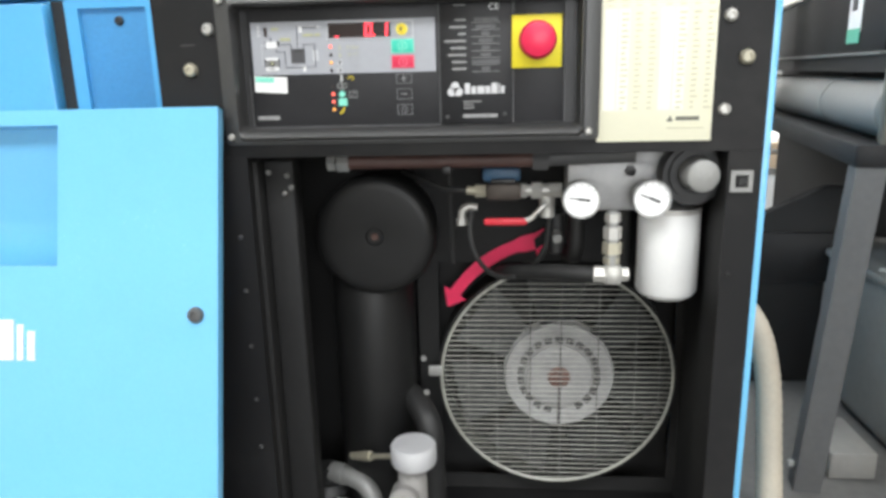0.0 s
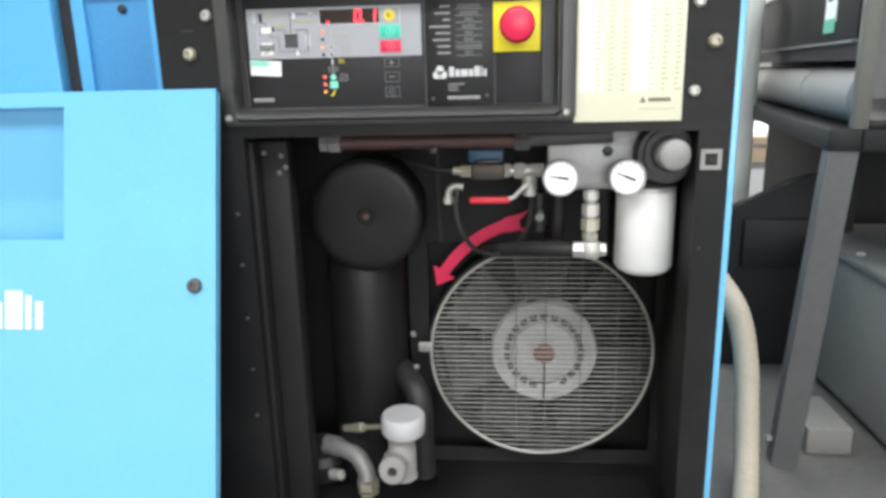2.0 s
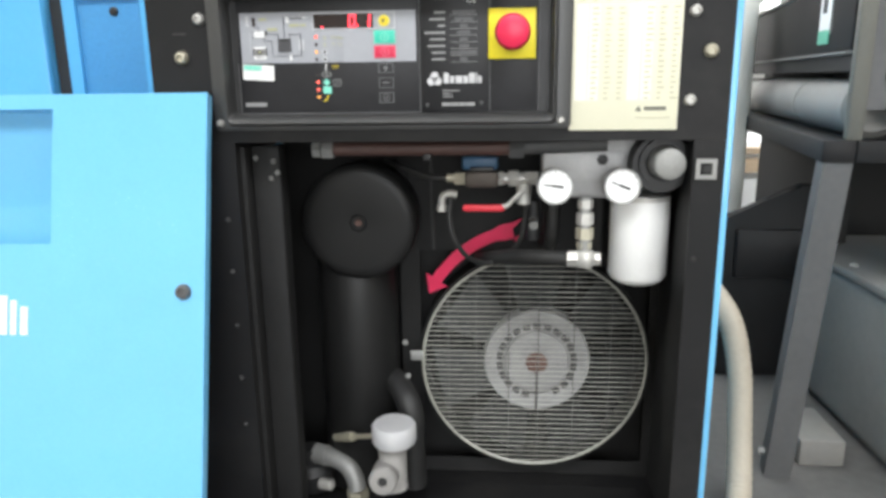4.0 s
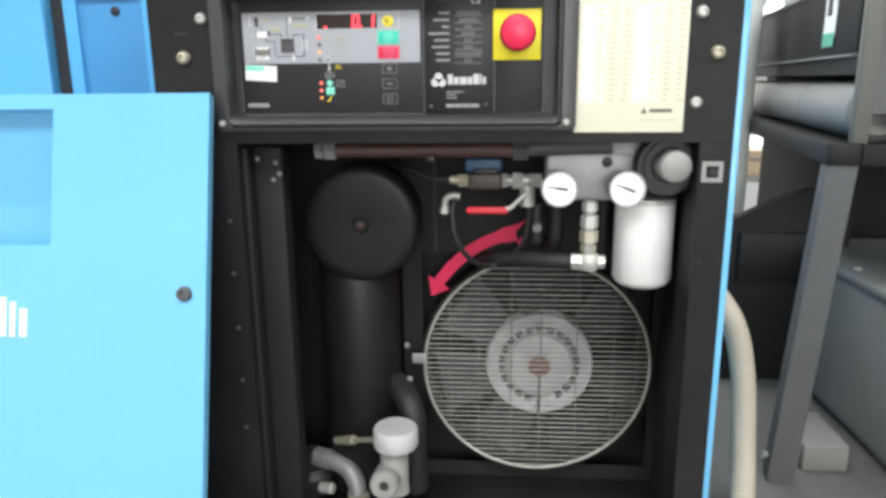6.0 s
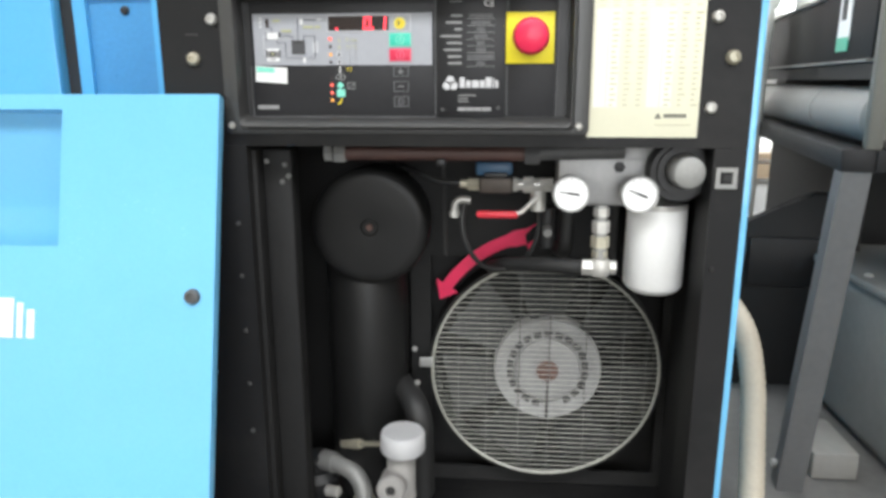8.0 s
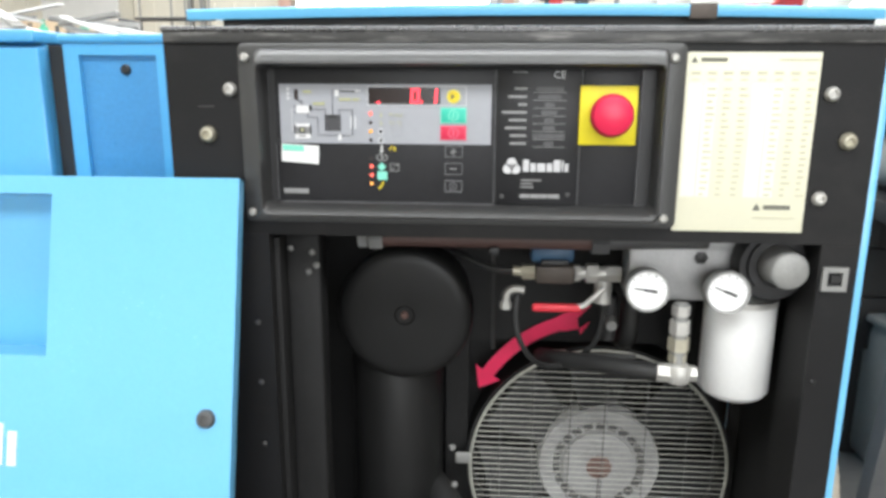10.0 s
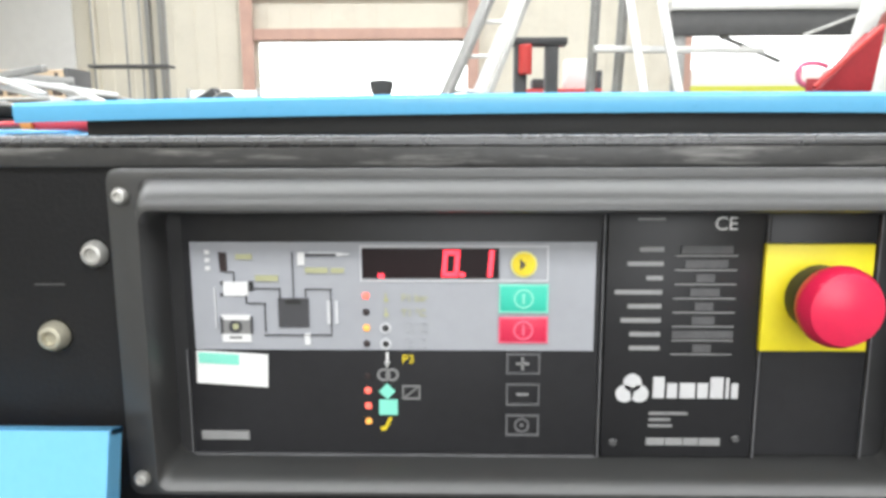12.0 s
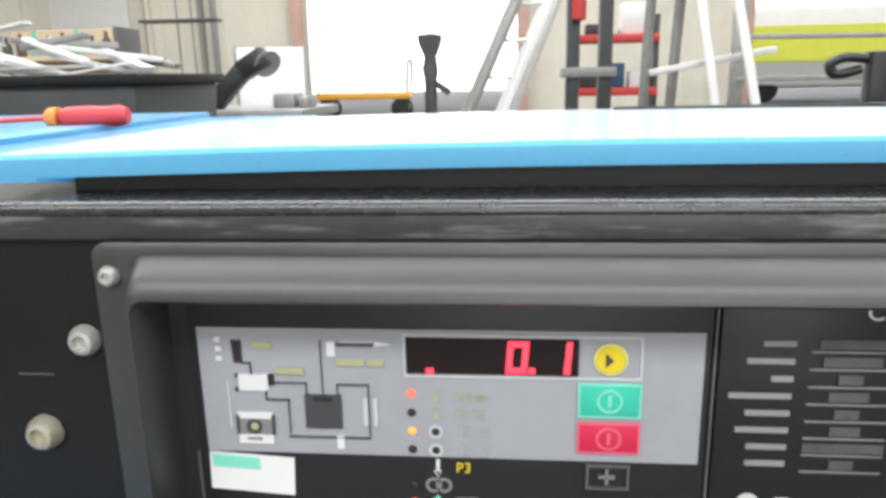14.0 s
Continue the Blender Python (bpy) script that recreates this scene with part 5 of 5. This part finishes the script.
for k in range(5):
    part("slat", on_stand(box(0.040, 0.080, -0.011, -0.0085, 0.707 + 0.0165 * k, 0.716 + 0.0165 * k)), STEEL, ps)
part("plate_slot", on_stand(box(0.038, 0.056, -0.001, 0.002, 0.642, 0.650)), BLACK_PRINT, ps)
part("cable_gland", on_stand(rod((0.045, -0.012, 0.592), (0.10, -0.012, 0.60), 0.016, 14, bevel=0.004)), STEEL, ps)
ft = thing("concrete_block", 0.70, 1.30, FL, "grey block standing beside the stand's foot", "block")
part("block", box(0.640, 0.715, 1.17, 1.30, FL, FL + 0.048, 0.004), GREYPLASTIC, ft)
# thin black sheet stands in for the shaded cabinet under and behind the stand
dc = thing("dark_cabinet_sheet", 0.74, 1.56, FL, "thin black sheet standing in for the shaded cabinet behind the stand", "screen")
part("body", prism([(0.60, FL), (0.86, FL), (0.86, 1.05), (0.755, 1.06), (0.70, 1.025), (0.60, 0.99)], 1.55, 1.575, bevel=0.006), BLACK_IN, dc)
part("cover", box(0.63, 0.84, 1.535, 1.549, 0.86, 0.965, 0.004), BLACK, dc, "black access cover")
ct = thing("grey_crate", 0.95, 1.30, FL, "large grey plastic crate standing on the floor", "crate")
part("body", box(0.770, 1.12, 1.00, 1.62, FL, 0.925, 0.03, seg=3), GREYPLASTIC, ct)
part("rim", box(0.760, 1.13, 0.99, 1.63, 0.918, 0.935, 0.006), TANK, ct, "pale moulded rim")
part("rim_rivet", lathe([(0, 0.006), (0.006, 0.004), (0.008, 0)], (0.785, 1.36, 0.935), (0, 0, 1), 12), ZINC, ct)
blk = thing("black_case", 1.05, 1.95, FL, "black case behind the grey crate", "case")
part("body", box(0.93, 1.6, 1.85, 2.3, FL, 1.20, 0.01), BLACK_IN, blk)
part("lid", box(0.925, 1.605, 1.845, 2.305, 1.204, 1.29, 0.01), BLACK_IN, blk)
hose = thing("suction_hose", 0.475, 1.13, FL, "ribbed beige suction hose rising beside the compressor", "hose")
part("hose", tube([(0.47, 0.96, FL + 0.02), (0.497, 1.04, 0.665), (0.508, 1.09, 0.74), (0.509, 1.12, 0.83), (0.494, 1.14, 0.905), (0.46, 1.18, 0.96)], 0.0185, 14, steps=14, ripple=0.035), BEIGE, hose)
# bright paper boxes and boards seen under the stand
bx = thing("white_carton", 1.0, 3.2, FL, "white cartons with brown boards on a pallet", "carton")
part("carton", box(0.85, 1.75, 3.0, 3.5, FL, 1.02, 0.006), WHITE_PAINT, bx)
part("board", box(0.92, 1.72, 2.96, 2.995, 0.90, 0.955), WOOD, bx)
part("board", box(1.1, 1.8, 2.96, 2.995, 0.975, 1.0), WOOD, bx)

# ---- things across the hall ----


def bar(p, q, w, d, bm=None):
    """A rectangular bar from p to q."""
    p, q = Vector(p), Vector(q)
    out = box(-w / 2, w / 2, -d / 2, d / 2, 0, (q - p).length, min(w, d) * 0.12)
    out.transform(axis_pose(p, q - p))
    return join(bm, out)


lad = thing("aluminium_ladder", -0.4, 6.0, FL, "bare aluminium ladder leaning across the hall", "ladder")
a0, a1 = Vector((-0.60, 5.9, FL)), Vector((0.72, 6.6, 3.6))
b0, b1 = Vector((-0.33, 5.9, FL)), Vector((0.92, 6.6, 3.6))
part("stile", bar(a0, a1, 0.15, 0.05), STEEL, lad)
part("stile", bar(b0, b1, 0.12, 0.05), WHITE_PAINT, lad)
part("stile", bar(b0 + Vector((0.10, 0.1, 0)), b1 + Vector((0.07, 0.1, 0)), 0.05, 0.05), LADDER, lad)
for k in range(1, 11):
    t = k / 11
    part("rung", rod(a0.lerp(a1, t), b0.lerp(b1, t), 0.016, 10), LADDER, lad)
gan = thing("lifting_gantry", 1.5, 6.0, FL, "pale aluminium A-frame gantry", "gantry")
for p, q, w in (((1.56, 5.9, FL), (1.16, 6.0, 2.75), 0.12), ((1.86, 5.9, FL), (1.38, 6.0, 2.75), 0.12), ((1.18, 6.3, FL), (1.26, 6.2, 2.75), 0.06), ((0.98, 6.3, FL), (1.04, 6.2, 2.75), 0.055)):
    part("leg", bar(p, q, w, 0.06), WHITE_PAINT if w > 0.07 else STEEL, gan)
part("top_beam", bar((0.7, 6.05, 2.80), (3.2, 6.05, 2.80), 0.12, 0.10), STEEL, gan)
part("cross_bar", bar((1.0, 6.1, 2.02), (2.3, 6.1, 2.0), 0.05, 0.05), LADDER, gan)
part("cross_bar", bar((1.0, 6.1, 1.45), (1.9, 6.1, 1.60), 0.05, 0.05), LADDER, gan)
pr = thing("workshop_press", 0.7, 8.2, FL, "dark workshop press with red fittings", "press")
for x in (0.55, 0.88):
    part("column", box(x, x + 0.13, 8.1, 8.3, FL, 2.28, 0.01), DARKMETAL, pr)
part("head", box(0.42, 1.10, 8.08, 8.32, 2.28, 2.36, 0.015), DARKMETAL, pr)
part("cylinder", rod((0.66, 8.07, 1.98), (0.66, 8.07, 2.28), 0.07, 20, bevel=0.01), RED_PAINT, pr, "red cylinder")
part("bed", box(0.50, 1.05, 8.05, 8.35, 1.42, 1.52, 0.01), STEEL, pr)
sh = thing("red_shelf_rack", 1.2, 9.2, FL, "red shelf rack with dark and white goods", "rack")
for x in (0.70, 1.62):
    part("upright", box(x, x + 0.05, 9.1, 9.5, FL, 2.1, 0.005), DARKMETAL, sh)
for z in (1.20, 1.80):
    part("shelf", box(0.70, 1.67, 9.08, 9.55, z, z + 0.09, 0.005), RED_PAINT, sh)
for x, w, z, h, m in ((0.80, 0.25, 1.29, 0.2, DARKMETAL), (1.10, 0.2, 1.29, 0.28, BLUE_VALVE), (1.36, 0.22, 1.29, 0.18, WHITE_PAINT), (1.25, 0.3, 1.89, 0.35, WHITE_PAINT), (0.85, 0.3, 1.89, 0.12, DARKMETAL)):
    it = thing("stored_box", x + w / 2, 9.3, z, "box standing on the red shelf rack", "box", "boxes on the rack")
    part("carton", box(x, x + w, 9.15, 9.45, z, z + h, 0.01), m, it)
tr = thing("yellow_trolley", -3.0, 16.0, FL, "orange-yellow platform trolley by the open gate", "trolley")
part("deck", box(-4.15, -2.15, 15.6, 16.4, 1.02, 1.16, 0.02), ORANGE, tr)
for x in (-3.95, -2.35):
    part("wheel", lathe([(0, -0.06), (0.10, -0.06), (0.2, -0.05), (0.2, 0.05), (0.1, 0.06), (0, 0.06)], (x, 15.75, FL + 0.2), (0, 1, 0), 24), RUBBER, tr, "black wheel")
    part("wheel", lathe([(0, -0.06), (0.10, -0.06), (0.2, -0.05), (0.2, 0.05), (0.1, 0.06), (0, 0.06)], (x, 16.25, FL + 0.2), (0, 1, 0), 24), RUBBER, tr, "black wheel")
part("handle", tube([(-4.1, 15.7, 1.1), (-4.14, 15.7, 1.5), (-4.14, 16.3, 1.5), (-4.1, 16.3, 1.1)], 0.025, 10), DARKMETAL, tr)
part("handle", tube([(-2.2, 15.7, 1.1), (-2.16, 15.7, 1.75), (-2.16, 16.3, 1.75), (-2.2, 16.3, 1.1)], 0.035, 10), STEEL, tr)
cn = thing("pedestal_tool", -0.41, 4.0, FL, "dark grey pedestal tool with a flared head", "tool")
part("column", rod((-0.41, 4.0, FL), (-0.41, 4.0, 1.45), 0.030, 16), DARKMETAL, cn)
part("head", lathe([(0, 0), (0.03, 0), (0.04, 0.05), (0.03, 0.11), (0.055, 0.17), (0.06, 0.21), (0, 0.22)], (-0.41, 4.0, 1.435), (0, 0, 1), 20), GREYSTEEL, cn, "dark grey flared head")
part("base", box(-0.60, -0.22, 3.85, 4.15, FL, FL + 0.04, 0.01), DARKMETAL, cn)
part("arm", bar((-0.41, 4.0, 1.44), (-0.32, 4.0, 1.38), 0.03, 0.03), DARKMETAL, cn)
bt = thing("work_bench", -1.3, 3.7, FL, "steel work bench with black tools on top", "bench")
part("top", box(-1.75, -0.85, 3.35, 3.95, 1.30, 1.34, 0.004), STEEL, bt)
for x in (-1.72, -0.93):
    for y in (3.38, 3.88):
        part("leg", box(x, x + 0.05, y, y + 0.05, FL, 1.30), GREYSTEEL, bt)
gr = thing("angle_grinder", -1.12, 3.55, 1.34, "black angle grinder leaning on the bench", "grinder")
g = bar((-1.27, 3.5, 1.36), (-1.13, 3.5, 1.50), 0.075, 0.07)
bar((-1.14, 3.5, 1.49), (-1.03, 3.5, 1.555), 0.085, 0.08, g)
part("body", g, PLASTIC, gr)
part("disc", lathe([(0, 0), (0.06, 0), (0.06, 0.004), (0, 0.004)], (-1.03, 3.50, 1.52), (0.6, -0.5, -0.5), 28), STEEL, gr)
vc = thing("bench_vice", -0.98, 3.6, 1.34, "grey bench vice on the bench", "vice")
part("jaw", box(-1.02, -0.93, 3.5, 3.65, 1.34, 1.40, 0.01), STEEL, vc)
part("jaw", box(-0.91, -0.87, 3.5, 3.65, 1.34, 1.385, 0.01), STEEL, vc)
bp = thing("whiteboard", -1.28, 4.3, FL, "white board standing behind the bench", "board")
part("board", box(-1.46, -1.10, 4.28, 4.31, FL, 1.62, 0.004), WHITE_PAINT, bp)
part("edge", box(-1.475, -1.46, 4.275, 4.315, FL, 1.63, 0.003), STEEL, bp)
part("edge", box(-1.10, -1.085, 4.275, 4.315, FL, 1.63, 0.003), STEEL, bp)
# left: dark bin with a pile of pale metal offcuts
bn = thing("dark_bin", -1.55, 2.6, FL, "dark steel bin heaped with pale metal offcuts", "bin")
part("body", prism([(-2.3, FL), (-1.12, FL), (-1.04, 1.45), (-2.35, 1.45)], 2.45, 3.0, bevel=0.01), DARKMETAL, bn)
part("rim", box(-2.37, -1.02, 2.43, 3.02, 1.45, 1.48, 0.006), BLACK, bn)
rng = random.Random(4)
for k in range(34):
    x, y = rng.uniform(-2.2, -1.22), rng.uniform(2.5, 2.9)
    top = 1.54 + 0.19 * max(0, 1 - abs(x + 1.72) / 0.55)
    a, t, ln = rng.uniform(-0.6, 0.6), rng.uniform(-0.35, 0.2), rng.uniform(0.15, 0.38)
    d = Vector((math.cos(a) * math.cos(t), math.sin(a) * math.cos(t), math.sin(t))) * ln / 2
    p = Vector((x, y, rng.uniform(1.48, top)))
    it = thing("metal_offcut", p.x, p.y, p.z, "pale metal offcut lying in the dark bin", "offcut", "offcuts in the bin")
    part("strip", bar(p - d, p + d, rng.uniform(0.02, 0.05), rng.uniform(0.006, 0.02)), (LADDER, STEEL, WHITE_PAINT)[k % 3], it)
wb = thing("curved_tube", -1.62, 2.9, 1.45, "curved white plastic tube resting on the bin", "tube")
part("tube", tube([(-2.3, 2.75, 1.56), (-1.95, 2.75, 1.575), (-1.70, 2.75, 1.54), (-1.42, 2.75, 1.46)], 0.03, 10), WHITE_PAINT, wb)
rk = thing("black_rack", -3.95, 9.0, FL, "thin black display rack with a shelf", "rack")
for x in (-4.38, -3.98, -3.80, -3.50):
    part("post", box(x, x + 0.018, 9.0, 9.018, FL, 3.3), STEEL, rk)
for z, x0_, x1_ in ((2.15, -4.40, -3.46), (1.30, -4.40, -3.46)):
    part("shelf", box(x0_, x1_, 8.9, 9.15, z, z + 0.03, 0.004), GREYSTEEL, rk)
cs = thing("shelf_board", -2.85, 5.0, FL, "wooden wall shelf holding small dark bottles", "shelf")
part("back", box(-3.35, -2.5, 5.2, 5.23, FL, 1.81, 0.004), WOOD, cs)
part("shelf", box(-3.35, -2.5, 4.95, 5.2, 1.60, 1.63, 0.004), WOOD, cs)
part("side", box(-2.5, -2.47, 4.95, 5.23, FL, 1.80, 0.004), GREYSTEEL, cs)
for k in range(8):
    x = -3.3 + 0.098 * k
    it = thing("bottle", x, 5.07, 1.88, "small dark bottle on the shelf", "bottle", "bottles on the shelf")
    part("glass", lathe([(0, 0), (0.03, 0), (0.03, 0.07 + 0.02 * (k % 3)), (0.012, 0.10 + 0.02 * (k % 3)), (0.012, 0.13 + 0.02 * (k % 3)), (0, 0.13 + 0.02 * (k % 3))], (x, 5.07, 1.63), (0, 0, 1), 14), (DARKMETAL, BROWN_COIL, GREEN)[k % 3], it)
# right: red funnel, pale sleeves, mezzanine beam and brace, bright van panel outside
FUNNEL_RED = mat("dull_red_sheet", (0.36, 0.022, 0.030), 0.5, var=0.2, scale=20, bump=0.05)
rd = thing("red_funnel", 0.56, 1.70, FL, "red sheet-metal funnel on a dark leg behind the compressor", "funnel")
part("funnel", prism([(0.536, 1.470), (0.628, 1.468), (0.641, 1.575), (0.632, 1.562)], 1.68, 1.72, bevel=0.004), FUNNEL_RED, rd)
part("fold", bar((0.534, 1.677, 1.476), (0.634, 1.677, 1.570), 0.008, 0.006), RED_PAINT, rd, "lighter folded edge")
part("rim", bar((0.532, 1.70, 1.466), (0.632, 1.70, 1.464), 0.010, 0.05), FUNNEL_RED, rd, "folded red rim")
part("tie", tube([(0.634, 1.69, 1.562), (0.644, 1.69, 1.588), (0.662, 1.70, 1.585), (0.680, 1.70, 1.61)], 0.006, 10, steps=8), mat("brown_red_strap", (0.22, 0.06, 0.05), 0.6), rd, "brown-red strap")
part("loop", tube([(0.545, 1.72, 1.478), (0.528, 1.72, 1.490), (0.530, 1.72, 1.512), (0.552, 1.72, 1.517), (0.574, 1.72, 1.512)], 0.0045, 8, steps=8), mat("pink_strap", (0.70, 0.18, 0.30), 0.5), rd, "pink strap loop")
part("leg", box(0.575, 0.595, 1.69, 1.71, FL, 1.468), DARKMETAL, rd)
SHEET = mat("pale_plastic_sleeve", (0.62, 0.64, 0.61), 0.45, var=0.08, scale=14, bump=0.05)
for pts, r in (([(0.636, 1.76, FL), (0.638, 1.76, 1.42), (0.648, 1.76, 1.52), (0.672, 1.76, 1.62), (0.73, 1.77, 1.74)], 0.026), ([(0.70, 1.83, FL), (0.70, 1.83, 1.36), (0.716, 1.83, 1.47), (0.765, 1.83, 1.55), (0.86, 1.84, 1.64)], 0.032), ([(0.79, 1.76, 1.432), (0.80, 1.78, 1.47), (0.85, 1.80, 1.51), (0.95, 1.82, 1.54)], 0.034)):
    dt = thing("air_sleeve", pts[0][0], pts[0][1], pts[0][2], "pale grey plastic air sleeve bending upwards", "sleeve", "air sleeves")
    part("sleeve", tube(pts, r, 20, ripple=0.02, steps=10), SHEET, dt)
mz = thing("mezzanine_beam", 4.2, 10.0, FL, "grey steel mezzanine with posts and brace", "mezzanine")
part("beam", box(2.7, 8.5, 9.9, 10.1, 2.60, 2.90, 0.01), GREYSTEEL, mz, "dark grey edge beam")
part("deck_edge", box(2.68, 8.52, 9.86, 10.4, 2.903, 3.02, 0.01), LADDER, mz, "pale deck edge")
for x in (2.75, 5.6, 8.2):
    part("post", box(x, x + 0.14, 9.93, 10.07, FL, 2.60, 0.005), STEEL, mz)
part("brace", bar((3.35, 10.0, 2.60), (4.15, 10.0, 2.27), 0.07, 0.05), TANK, mz)
part("brace", bar((4.35, 9.86, 2.58), (5.2, 9.86, 2.90), 0.045, 0.04), LADDER, mz)
part("rail", bar((2.8, 9.95, 1.86), (8.3, 9.95, 1.80), 0.06, 0.06), STEEL, mz)
part("rail", bar((2.8, 9.95, 1.35), (8.3, 9.95, 1.35), 0.06, 0.06), STEEL, mz)
vn = thing("parked_van", 7.6, 20.0, FL, "white van with a broad yellow-green stripe outside the gate", "van")
part("body", box(5.6, 11.5, 20.0, 22.0, 1.0, 3.0, 0.15), WHITE_PAINT, vn)
part("stripe", box(5.8, 11.3, 19.985, 19.998, 1.65, 2.55), LIME, vn, "yellow-green stripe")
for x in (6.6, 10.3):
    part("wheel", lathe([(0, -0.12), (0.2, -0.12), (0.36, -0.1), (0.36, 0.1), (0.2, 0.12), (0, 0.12)], (x, 20.15, FL + 0.36), (0, 1, 0), 28), RUBBER, vn, "black wheel")
hk = thing("hand_pump", 0.90, 2.55, FL, "black hand pump with a looped handle", "pump")
part("post", box(0.875, 0.925, 2.525, 2.575, FL, 1.495, 0.008), PLASTIC, hk)
part("loop", tube([(0.885, 2.55, 1.475), (0.82, 2.55, 1.48), (0.785, 2.55, 1.463), (0.80, 2.55, 1.438), (0.86, 2.55, 1.45)], 0.013, 10), PLASTIC, hk)
part("base", box(0.80, 1.0, 2.45, 2.65, FL, FL + 0.03, 0.008), DARKMETAL, hk)
